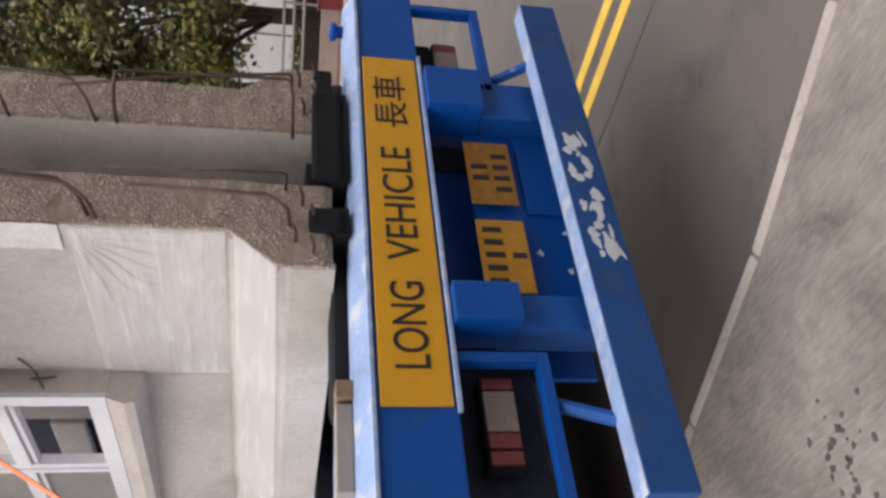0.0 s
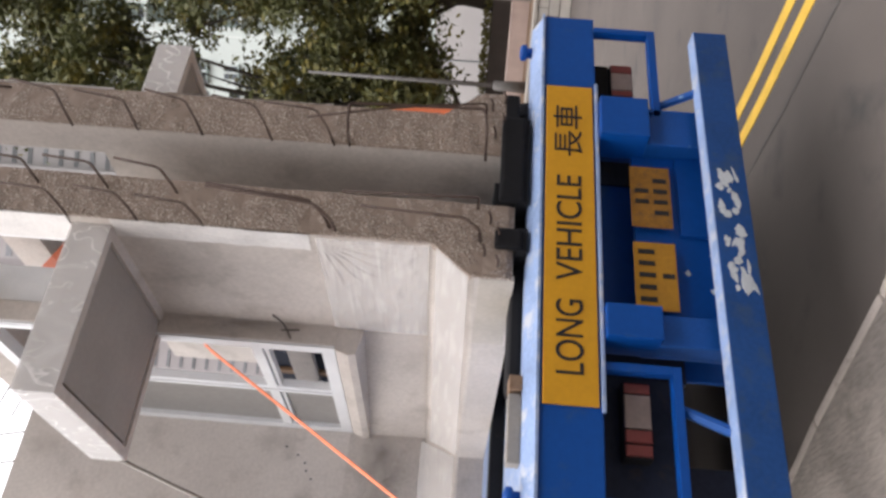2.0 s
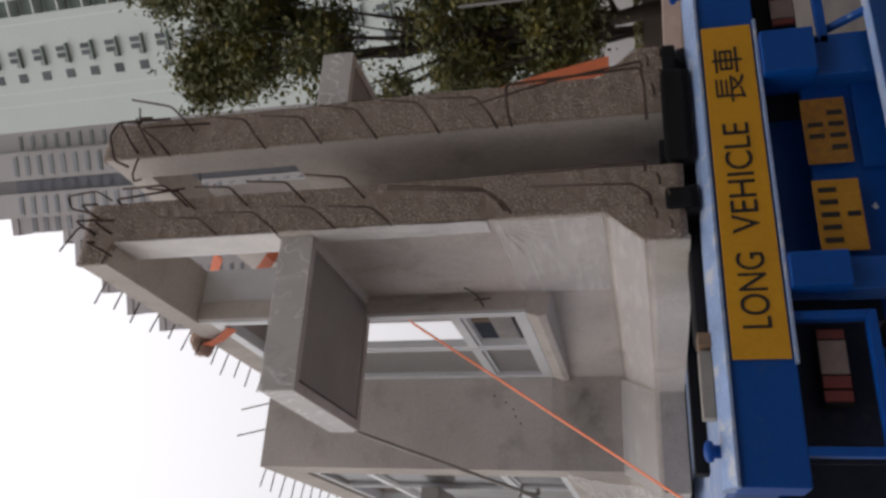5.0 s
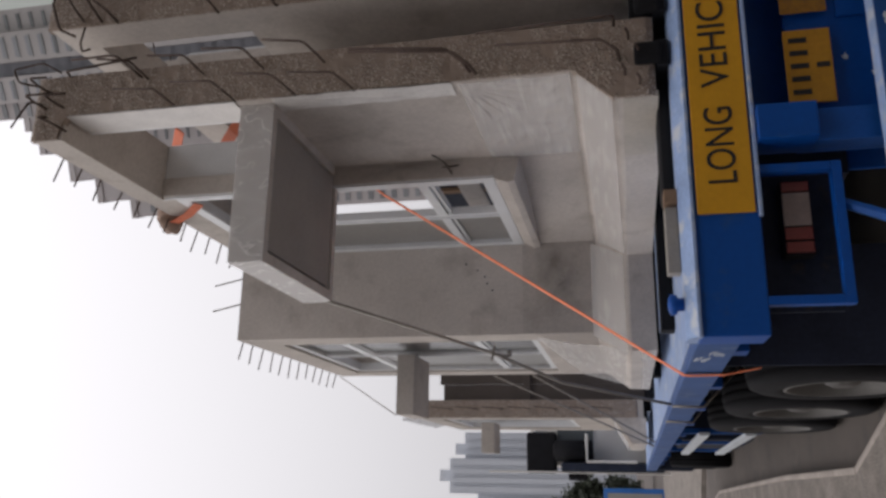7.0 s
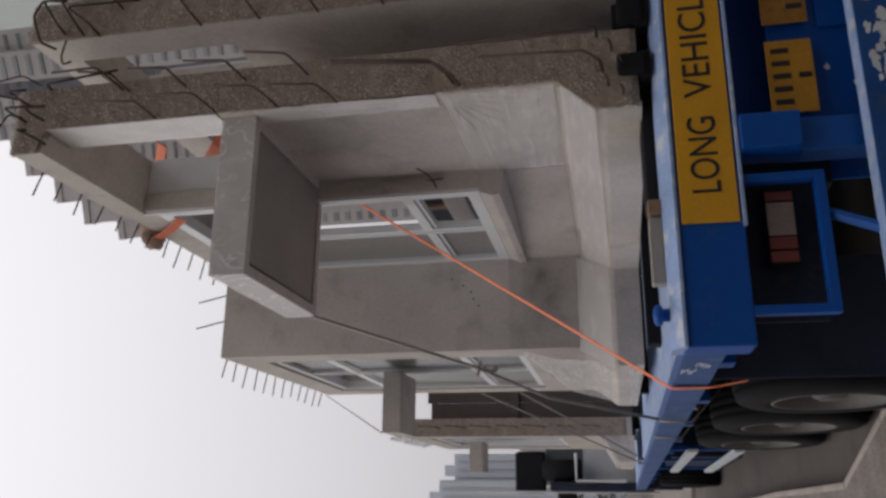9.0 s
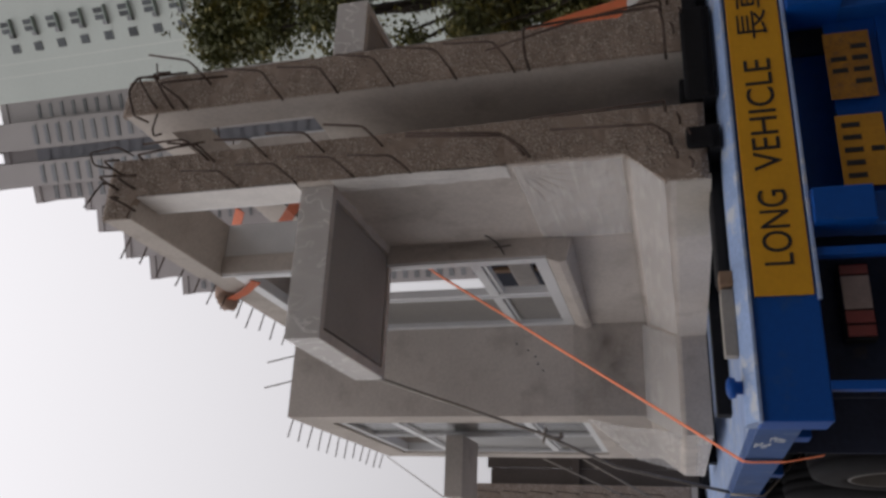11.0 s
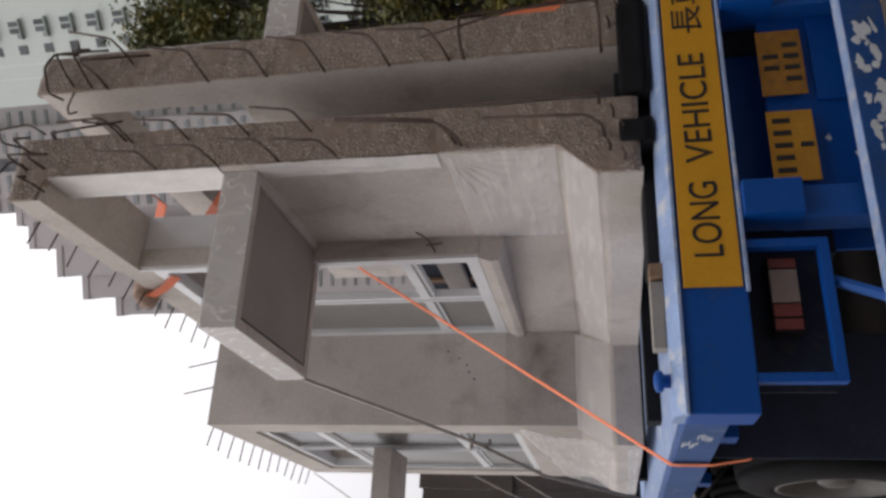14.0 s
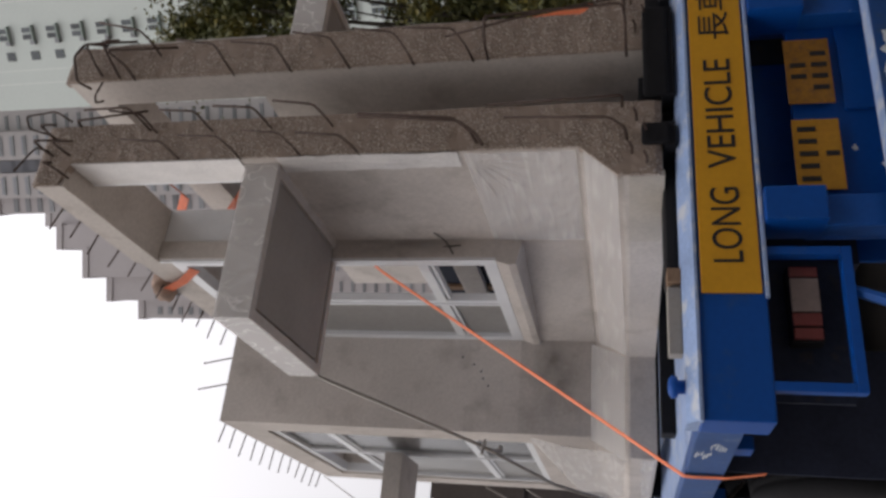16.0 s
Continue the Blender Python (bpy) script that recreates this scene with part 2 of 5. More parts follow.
POST = material("dull_grey_post", (0.13, 0.122, 0.115), 0.6, 0.2, 0.15, 4, 40, 0.05)
CABLE = material("steel_cable", (0.29, 0.265, 0.24), 0.5, 0.6, 0.2, 30, 120, 0.1)
RED = material("red_lens", (0.15, 0.027, 0.026), 0.3, 0, 0.15, 20, 100, 0.05)
LENS = material("dusty_clear_lens", (0.22, 0.172, 0.158), 0.3, 0, 0.15, 15, 80, 0.1)
ASPHALT = material("asphalt", (0.104, 0.088, 0.078), 0.9, 0, 0.2, 0.9, 160, 0.6, 0.006, (0.06, 0.056, 0.053), 0.53, 0.2)
HEDGE = material("yellowish_hedge_leaves", (0.17, 0.15, 0.04), 0.6, 0, 0.4, 2, 12, 0)
BROWN = material("dark_brown_boards", (0.07, 0.055, 0.046), 0.8, 0, 0.25, 2, 30, 0.2)
PAVE = material("pavement_concrete", (0.205, 0.18, 0.158), 0.9, 0, 0.42, 3.0, 60, 0.9, 0.012, (0.15, 0.13, 0.112), 0.5, 0.2, 0, (28, 0.22))
KERB = material("kerb_concrete", (0.29, 0.265, 0.235), 0.85, 0, 0.15, 4, 80, 0.3, 0.005, (0.25, 0.235, 0.22), 0.62, 0.15, 0.08)
KERBSTONE = material("kerbstone_concrete", (0.36, 0.315, 0.28), 0.88, 0, 0.2, 3, 80, 0.4, 0.006, (0.17, 0.148, 0.125), 0.58, 0.15, 0.06)
YELLOW = material("yellow_road_paint", (0.72, 0.45, 0.05), 0.7, 0, 0.15, 6, 90, 0.2, 0.003, (0.35, 0.25, 0.09), 0.64, 0.1)
DAMP = stain_film("damp_concrete_stain", (0.16, 0.14, 0.122), 0.6, 5)
RUST = stain_film("reddish_paving_stain", (0.13, 0.06, 0.045), 0.85, 14)
GREASE = stain_film("dark_paving_stain", (0.09, 0.078, 0.067), 0.6, 14)
OIL = material("oil_spots", (0.06, 0.053, 0.047), 0.6, 0, 0.2)
# far trees: the same foliage with shade and haze mixed into its green
LEAF_SHADED = material("shaded_far_leaves", (0.052, 0.062, 0.042), 0.6, 0, 0.4, 0.5, 6, 0)
LEAF = material("tree_leaves", (0.078, 0.085, 0.025), 0.5, 0, 0.5, 0.5, 6, 0, 0.004, (0.2, 0.165, 0.03), 0.5, 0.12)
BARK = material("tree_bark", (0.043, 0.034, 0.026), 0.9, 0, 0.3, 4, 40, 0.6, 0.02)
STONE = material("pale_walling_block", (0.44, 0.41, 0.37), 0.85, 0, 0.15, 3, 60, 0.3, 0.006, None, 0.6, 0.1, 0.14)
PATH_PINK = material("pinkish_edging_concrete", (0.42, 0.325, 0.285), 0.85, 0, 0.15, 3, 60, 0.2, 0.005)
MORTAR = material("wall_mortar", (0.2, 0.185, 0.17), 0.9, 0, 0.15, 5, 60, 0.2)
SOIL = material("brown_planter_edge", (0.16, 0.10, 0.06), 0.9, 0, 0.3, 2, 30, 0.3)
HOARD = material("pale_hoarding", (0.55, 0.53, 0.52), 0.6, 0, 0.08, 1, 20, 0.05)
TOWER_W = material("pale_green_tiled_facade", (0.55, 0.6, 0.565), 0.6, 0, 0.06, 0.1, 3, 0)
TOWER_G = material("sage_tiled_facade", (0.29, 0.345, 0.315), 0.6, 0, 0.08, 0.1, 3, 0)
TOWER_P = material("pink_grey_tiled_facade", (0.42, 0.39, 0.39), 0.65, 0, 0.07, 0.1, 3, 0)
TOWER_L = material("pale_facade_joint", (0.7, 0.73, 0.69), 0.6, 0, 0.06, 0.1, 3, 0)
TOWER_B = material("slate_blue_facade", (0.29, 0.295, 0.325), 0.6, 0, 0.1, 0.1, 3, 0)
# pale bluish base colour that carries the haze of distance
TOWER_HAZE = material("hazed_grey_tower", (0.5, 0.525, 0.57), 0.7, 0, 0.06, 0.05, 1, 0)
WINDOW_MD = material("grey_window_band", (0.21, 0.215, 0.225), 0.4, 0, 0.25, 0.6, 3, 0, 0.004, None, 0.6, 0.1, 0.3)
WINDOW_DK = material("dark_window_glass", (0.07, 0.08, 0.085), 0.2, 0, 0.3, 0.6, 3, 0, 0.004, None, 0.6, 0.1, 0.4)
CONTAINER = material("site_office_blue", (0.02, 0.13, 0.42), 0.5, 0, 0.12, 1, 20, 0.05)
OFFWHITE = material("off_white_sheet", (0.25, 0.25, 0.235), 0.6, 0, 0.12, 1, 20, 0.05)
CAB = material("white_cab_paint", (0.62, 0.6, 0.57), 0.35, 0, 0.1, 2, 30, 0.02)


# ---- building blocks ----
def box(bm, x0, x1, y0, y1, z0, z1, bevel=0.0):
    r = bmesh.ops.create_cube(bm, size=1)
    for v in r["verts"]:
        v.co = Vector((x0 + (v.co.x + .5) * (x1 - x0), y0 + (v.co.y + .5) * (y1 - y0), z0 + (v.co.z + .5) * (z1 - z0)))
    if bevel:
        edges = list({e for v in r["verts"] for e in v.link_edges})
        bmesh.ops.bevel(bm, geom=edges, offset=bevel, segments=2, affect="EDGES", profile=0.6)
    return bm


def boxes(*rows, bevel=0.0):
    bm = bmesh.new()
    for r in rows:
        box(bm, *r, bevel=bevel)
    return bm


def prism(points, axis, a, b):
    """A polygon of two coordinates drawn out along x, y or z from a to b."""
    bm = bmesh.new()
    def at(p, d):
        return {"x": (d, p[0], p[1]), "y": (p[0], d, p[1]), "z": (p[0], p[1], d)}[axis]
    lo, hi = [bm.verts.new(at(p, a)) for p in points], [bm.verts.new(at(p, b)) for p in points]
    bm.faces.new(lo), bm.faces.new(hi)
    for i in range(len(points)):
        j = (i + 1) % len(points)
        bm.faces.new((lo[i], lo[j], hi[j], hi[i]))
    bmesh.ops.recalc_face_normals(bm, faces=bm.faces)
    return bm


def smooth_path(points, steps=4, bend=0.45):
    """Rounds the corners of a polyline of 3D points."""
    pts = [Vector(p) for p in points]
    out = [pts[0]]
    for i in range(1, len(pts) - 1):
        a, b, c = pts[i - 1], pts[i], pts[i + 1]
        d = min((a - b).length, (c - b).length) * bend
        p, q = b + (a - b).normalized() * d, b + (c - b).normalized() * d
        for k in range(steps + 1):
            t = k / steps
            out.append(p * (1 - t) ** 2 + b * 2 * t * (1 - t) + q * t * t)
    return out + [pts[-1]]


def tube(points, radius, sides=7, bm=None, end_radius=None):
    bm = bm or bmesh.new()
    pts = [Vector(p) for p in points]
    rings = []
    for i, p in enumerate(pts):
        d = (pts[min(i + 1, len(pts) - 1)] - pts[max(i - 1, 0)]).normalized()
        u = d.cross(Vector((0.31, 0.17, 0.93)))
        u = (u if u.length > 0.05 else d.cross(Vector((1, 0, 0)))).normalized()
        w = d.cross(u)
        r = radius if end_radius is None else radius + (end_radius - radius) * i / (len(pts) - 1)
        rings.append([bm.verts.new(p + r * (u * math.cos(2 * math.pi * k / sides) + w * math.sin(2 * math.pi * k / sides))) for k in range(sides)])
    for a, b in zip(rings, rings[1:]):
        for k in range(sides):
            bm.faces.new((a[k], a[(k + 1) % sides], b[(k + 1) % sides], b[k]))
    bm.faces.new(rings[0][::-1]), bm.faces.new(rings[-1])
    return bm


def lathe(profile, steps=40, axis="x"):
    """Turns a profile of (along, radius) round the x or z axis."""
    bm = bmesh.new()
    rings = []
    for s in range(steps):
        a = 2 * math.pi * s / steps
        rings.append([bm.verts.new((l, r * math.cos(a), r * math.sin(a)) if axis == "x" else (r * math.cos(a), r * math.sin(a), l)) for l, r in profile])
    for s in range(steps):
        p, q = rings[s], rings[(s + 1) % steps]
        for k in range(len(profile) - 1):
            bm.faces.new((p[k], p[k + 1], q[k + 1], q[k]))
    bmesh.ops.remove_doubles(bm, verts=bm.verts, dist=1e-5)
    bmesh.ops.recalc_face_normals(bm, faces=bm.faces)
    return bm


def ribbon(points, side, width, thick=0.004):
    """A flat band along points, its width along the vector side."""
    bm = bmesh.new()
    s = Vector(side).normalized() * width / 2
    pts = [Vector(p) for p in points]
    rings = []
    for i, p in enumerate(pts):
        d = (pts[min(i + 1, len(pts) - 1)] - pts[max(i - 1, 0)]).normalized()
        n = d.cross(s).normalized() * thick / 2
        rings.append([bm.verts.new(p + q) for q in (s + n, -s + n, -s - n, s - n)])
    for a, b in zip(rings, rings[1:]):
        for k in range(4):
            bm.faces.new((a[k], a[(k + 1) % 4], b[(k + 1) % 4], b[k]))
    bm.faces.new(rings[0][::-1]), bm.faces.new(rings[-1])
    bmesh.ops.recalc_face_normals(bm, faces=bm.faces)
    return bm


def mesh_of(name, bm, mat, smooth=False):
    me = bpy.data.meshes.new(name)
    bm.to_mesh(me)
    bm.free()
    me.materials.append(mat)
    if smooth:
        me.polygons.foreach_set("use_smooth", [True] * len(me.polygons))
    return me


def part(name, bm, mat, parent, label="", smooth=False):
    ob = new(name, bm if isinstance(bm, bpy.types.Mesh) else mesh_of(name, bm, mat, smooth))
    ob.parent = parent
    return tagged(ob, label)


def thing(name, label, category, group="", at=(0, 0, 0)):
    ob = new(name)
    ob.location = at
    return tagged(ob, label, category, group)


def solid(name, bm, mat, label, category, group="", kind="", smooth=False):
    return tagged(new(name, mesh_of(name, bm, mat, smooth)), label, category, group, kind)


def lettering(text, size, mat, parent, m, wide=1.0, name="lettering"):
    """Words in the built-in font, as a thin mesh."""
    cu = bpy.data.curves.new("text", "FONT")
    cu.body, cu.size, cu.extrude, cu.align_x, cu.align_y, cu.offset = text, size, 0.0015, "CENTER", "CENTER", 0.0
    tmp = new("text", cu)
    me = bpy.data.meshes.new_from_object(tmp.evaluated_get(bpy.context.evaluated_depsgraph_get()))
    bpy.data.objects.remove(tmp)
    me.transform(m @ Matrix.Diagonal((wide, 1, 1, 1)))
    me.materials.clear()
    me.materials.append(mat)
    return part(name, me, mat, parent)

def stain(mat, m, w, h, parent, label):
    """A flat round stain of width w and height h that lies in the xy plane of the pose m."""
    bm = bmesh.new()
    bmesh.ops.create_circle(bm, cap_ends=True, segments=28, radius=1)
    ob = part("stain", bm, mat, parent, label)
    ob.matrix_basis = m @ Matrix.Diagonal((w / 2, h / 2, 1, 1))
    return ob


# ---- ground, road and pavement ----
bm = bmesh.new()
for v in ((-900, -900), (900, -900), (900, 900), (-900, 900)):
    bm.verts.new((*v, 0))
bm.faces.new(bm.verts)
road = solid("road", bm, ASPHALT, "worn dark grey asphalt road with oil marks", "road", kind="structure")

KERB_LINE = [(3.6, -9), (1.6, -4.9), (0.68, -2.37), (0.09, -0.91), (-0.28, -0.142), (-0.545, 0.574), (-0.97, 1.5), (-1.32, 2.4), (-1.7, 3.45), (-1.73, 4.8), (-1.76, 6.4), (-1.9, 10), (-2.04, 13.4), (-2.25, 14.6), (-2.9, 15.1), (-6, 14.6), (-40, 12)]


def along(line, step):
    out = []
    for (a, b), (c, d) in zip(line, line[1:]):
        n = max(1, round(math.hypot(c - a, d - b) / step))
        out += [(a + (c - a) * k / n, b + (d - b) * k / n) for k in range(n)]
    return out + [line[-1]]


def offset_line(line, d):
    out = []
    for i, p in enumerate(line):
        a, b = line[max(i - 1, 0)], line[min(i + 1, len(line) - 1)]
        l = math.hypot(b[0] - a[0], b[1] - a[1])
        out.append((p[0] - (b[1] - a[1]) / l * d, p[1] + (b[0] - a[0]) / l * d))
    return out


inner = offset_line(KERB_LINE, 0.055)
pavement = solid("pavement", prism(inner + [(-40, -9)], "z", -0.05, 0.118), PAVE, "brushed grey concrete pavement with cracks and dark spots", "pavement", kind="structure")
solid("pavement", prism([(-1.6, 17.2), (-2.84, 18.5), (-4.44, 20.3), (-40, 24), (-40, 40), (-6.6, 39.5), (-1.4, 42.3)], "z", -.05, .1), PAVE, "brushed concrete pavement beyond the side road", "pavement", kind="structure")

# ---- trailer ----
trailer = thing("flatbed_trailer", "blue steel flatbed semi-trailer, chipped and dusty, loaded with concrete panels", "trailer")
L = 12.4
# the bed stands two degrees askew of its rear beam
SKEW = Matrix.Translation((-1.24, .2, 0)) @ Matrix.Rotation(radians(2), 4, "Z") @ Matrix.Translation((1.24, -.06, 0))
part("rear_beam", boxes((-1.28, 1.28, 0.0, 0.2, 1.178, 1.43), bevel=0.008), BLUE, trailer)
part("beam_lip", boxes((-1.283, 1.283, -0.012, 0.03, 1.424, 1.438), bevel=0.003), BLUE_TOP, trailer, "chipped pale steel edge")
part("beam_flange", boxes((-0.82, 0.82, -0.022, 0.0, 1.172, 1.186), bevel=0.003), BLUE_TOP, trailer)
part("deck_plate", boxes((-1.2, 1.2, 0.06, L, 1.39, 1.425)), BLUE_TOP, trailer, "chalky blue deck").matrix_basis = SKEW
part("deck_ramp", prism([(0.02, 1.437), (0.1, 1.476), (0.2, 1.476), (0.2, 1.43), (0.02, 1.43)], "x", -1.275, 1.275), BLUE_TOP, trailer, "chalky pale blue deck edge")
for s in (-1, 1):
    rail_bar = part("side_beam", boxes((s * 1.2375 - .0375, s * 1.2375 + .0375, -.06, L, 1.262, 1.43), bevel=0.006), BLUE_RAIL, trailer, "scuffed blue side rail")
    rail_bar.matrix_basis = SKEW
    for k in range(10):
        part("rail_bracket", boxes((s * 1.2 - .03, s * 1.2 + .03, .5 + 1.15 * k, .62 + 1.15 * k, 1.17, 1.262), bevel=.005), BLUE, trailer).matrix_basis = SKEW
    part("main_girder", boxes((s * 0.5 - 0.07, s * 0.5 + 0.07, 0.25, L, 0.78, 1.38)), STEEL_DARK, trailer)
    for k in range(9):
        y = 0.75 + 1.3 * k
        part("cross_member", boxes((min(s * .57, s * 1.2), max(s * .57, s * 1.2), y, y + 0.07, 1.22, 1.385)), BLUE_WORN, trailer)
    knob = part("lashing_knob", lathe([(0, 0), (0, .026), (.024, .026), (.028, .04), (.05, .043), (.06, .026), (.063, 0)], 20, "z"), BLUE, trailer, "bright blue locking knob", True)
    knob.location = (s * 1.13, 0.12, 1.476)
board = part("sign_board", boxes((-0.8, 0.8, -0.012, -0.002, 1.196, 1.412), bevel=0.003), SIGN, trailer, "yellow reflective long vehicle board")
lettering("LONG", 0.158, BLACK, board, pose(-0.515, -0.0135, 1.302, 90), 0.76)
lettering("VEHICLE", 0.158, BLACK, board, pose(0.005, -0.0135, 1.302, 90), 0.9)
lettering("長車", 0.142, BLACK, board, pose(0.53, -0.0135, 1.302, 90), 1.1)

# under the rear beam: posts, centre panel, number plates drawn as bars, lamp cages
part("centre_panel", boxes((-0.52, 0.51, 0.1, 0.13, 0.62, 1.0), bevel=0.004), BLUE, trailer)
# plate added behind the centre panel so the gap under the beam stays dark
part("shade_plate", boxes((-0.55, 0.55, 0.26, 0.28, 0.6, 1.18), (0.55, 0.74, 0.26, 0.28, 0.86, 1.18)), BLUE, trailer)
part("panel_fold", boxes((-0.52, 0.51, 0.06, 0.1, 0.6, 0.632), bevel=0.004), BLUE_WORN, trailer)
part("panel_step", boxes((0.06, 0.5, 0.086, 0.1, 0.635, 0.8), bevel=0.004), BLUE, trailer)
for x0, x1 in ((-0.52, -0.375), (0.49, 0.715)):
    part("buffer_block", boxes((x0, x1, -0.06, 0.12, 0.945, 1.168), bevel=0.006), BLUE, trailer)
    part("bumper_post", boxes((x0 + 0.0, x1 - 0.01, 0.0, 0.1, 0.66, 0.945), bevel=0.005), BLUE_WORN, trailer)
for x, n in ((-0.166, "dull yellow plate with dark characters"), (0.243, "faded yellow plate with worn characters")):
    plate = part("number_plate", boxes((x - 0.165, x + 0.165, 0.062, 0.068, 0.838, 1.02), bevel=0.003), PLATE if x < 0 else PLATE_WORN, trailer, n)
    rng = random.Random(3 if x < 0 else 8)
    rows = [(0.965, 0.07, 5), (0.875, 0.05, 1)] if x < 0 else [(0.97, 0.062, 2), (0.886, 0.062, 4)]
    for z, h, n in rows:
        for k in range(n):
            cx = x + (k - (n - 1) / 2) * 0.058
            part("bar", boxes((cx - 0.011, cx + 0.011, 0.0585, 0.0625, z - h / 2, z + h / 2)), BLACK, plate)
for s, x0, x1 in ((-1, -1.165, -0.605), (1, 0.66, 1.225)):
    cage = part("lamp_cage", boxes((x0, x1, 0.0, 0.05, 0.872, 0.91), (x0, x0 + 0.035, 0.0, 0.05, 0.91, 1.178), (x1 - 0.035, x1, 0.0, 0.05, 0.91, 1.178), bevel=0.004), BLUE, trailer, "blue steel lamp guard")
    if s < 0:
        part("cage_back", boxes((x0, x1, 0.16, 0.17, 0.88, 1.178)), STEEL_DARK, trailer)
    lx0, lx1 = (-0.957, -0.65) if s < 0 else (0.83, 1.05)
    lamp = part("tail_lamp", boxes((lx0, lx1, 0.08, 0.16, 0.975, 1.09), bevel=0.01), RUBBER, trailer, "dusty rear lamp cluster")
    w = lx1 - lx0
    for a, b, m, n in ((0.03, 0.17, RED, "red_lens"), (0.2, 0.36, RED, "red_lens"), (0.38, 0.82, LENS, "clear_lens"), (0.84, 0.97, RED, "red_lens")) if s < 0 else ((0.04, 0.2, RED, "red_lens"), (0.22, 0.72, LENS, "clear_lens"), (0.74, 0.96, RED, "red_lens")):
        part(n, boxes((lx0 + a * w, lx0 + b * w, 0.07, 0.085, 0.982, 1.083), bevel=0.004), m, lamp)
    if s > 0:
        part("lamp_box", boxes((0.81, 1.06, 0.1, 0.2, 1.09, 1.16), bevel=0.008), RUBBER, trailer)
    part("bumper_brace", tube([(s * 0.76, 0.05, 0.88), (s * (0.88 if s < 0 else 0.78), -0.06, 0.7)], 0.022, 6), BLUE_WORN, trailer)
bumper = part("bumper", boxes((-1.13, 1.09, -0.14, -0.05, 0.572, 0.727), bevel=0.006), BLUE_DIRTY, trailer, "blue steel bumper with white paint smears")
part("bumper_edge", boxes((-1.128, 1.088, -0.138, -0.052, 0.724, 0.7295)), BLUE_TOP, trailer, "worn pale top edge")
rng = random.Random(5)
for cx, cz, w, h in ((0.2, 0.655, .09, .08), (0.085, 0.655, .1, .09), (-0.08, 0.655, .15, .08), (-0.245, 0.645, .13, .09), (-0.29, 0.62, .05, .03)):
    for k in range(9):
        ux, uz, tilt = cx + rng.uniform(-.5, .5) * w, cz + rng.uniform(-.45, .45) * h, rng.uniform(-.5, .5)
        lx, lz = rng.uniform(.016, .046), rng.uniform(.007, .017)
        pts = []
        for n in range(12):
            a = n * math.pi / 6
            px, pz = math.cos(a) * lx * rng.uniform(.65, 1.2), math.sin(a) * lz * rng.uniform(.6, 1.3)
            pts.append((ux + px * math.cos(tilt) - pz * math.sin(tilt), uz + px * math.sin(tilt) + pz * math.cos(tilt)))
        part("paint_smear", prism(pts, "y", -0.1412 - 0.0002 * k, -0.139), CHIPPED, bumper, "white paint smear")
for cx, cz in ((-0.37, 0.74), (-0.2, 0.68), (-0.02, 0.665), (-0.42, 0.68), (-0.12, 0.78)):
    pts = [(cx + math.cos(a) * rng.uniform(.004, .022), cz + math.sin(a) * rng.uniform(.004, .018)) for a in [i * 2 * math.pi / 9 for i in range(9)]]
    part("paint_chip", prism(pts, "y", 0.098, 0.101), CHIPPED, trailer)

for k in range(12):
    row = k // 6
    y, z, l = .28 + .12 * row + rng.uniform(-.05, .03), 1.3 + .05 * row + .011 * (k % 6), rng.uniform(.05, .13)
    scuff = part("paint_scuff", prism([(y, z), (y + l, z + .003), (y + l * .85, z + rng.uniform(.006, .011)), (y + l * .2, z + .007)], "x", -1.2762, -1.274), CHIPPED, trailer, "pale scuff in the rail's paint")
    scuff.matrix_basis = SKEW

# wheels: three axles, twin tyres
TYRE = mesh_of("tyre", lathe([(-.13, .30), (-.14, .36), (-.135, .46), (-.115, .5), (-.07, .515), (-.06, .505), (-.05, .517), (-.012, .52), (-.006, .508), (.006, .508), (.012, .52), (.05, .517), (.06, .505), (.07, .515), (.115, .5), (.135, .46), (.14, .36), (.13, .30), (-.13, .30)], 48), RUBBER, True)
RIM_MESH = mesh_of("rim", lathe([(-.1, .30), (-.135, .318), (-.135, .3), (-.06, .285), (-.02, .265), (.01, .17), (-.02, .15), (-.02, .1), (-.1, .095), (-.12, .06), (-.12, 0)], 40), RIM, True)
for y in (1.68, 2.94, 4.2):
    for s in (-1, 1):
        for x in (1.11, 0.8):
            wheel = part("wheel", mesh_of("hub", lathe([(-.1, 0), (-.1, .05), (.1, .05), (.1, 0)], 16), STEEL_DARK), STEEL_DARK, trailer)
            wheel.matrix_basis = SKEW @ pose(s * x, y, .52, 0, 0, 0 if s < 0 else 180)
            part("tyre", TYRE, RUBBER, wheel, "dusty black tyre")
            part("rim", RIM_MESH, RIM, wheel)
    part("axle", tube([(-1.0, y, 0.52), (1.0, y, 0.52)], 0.07, 10), STEEL_DARK, trailer).matrix_basis = SKEW
for s in (-1, 1):
    part("mud_flap", boxes((s * .93 - .31, s * .93 + .31, 1.2, 1.215, .22, 1.22), bevel=.004), FLAP, trailer, "dark navy mudflap")
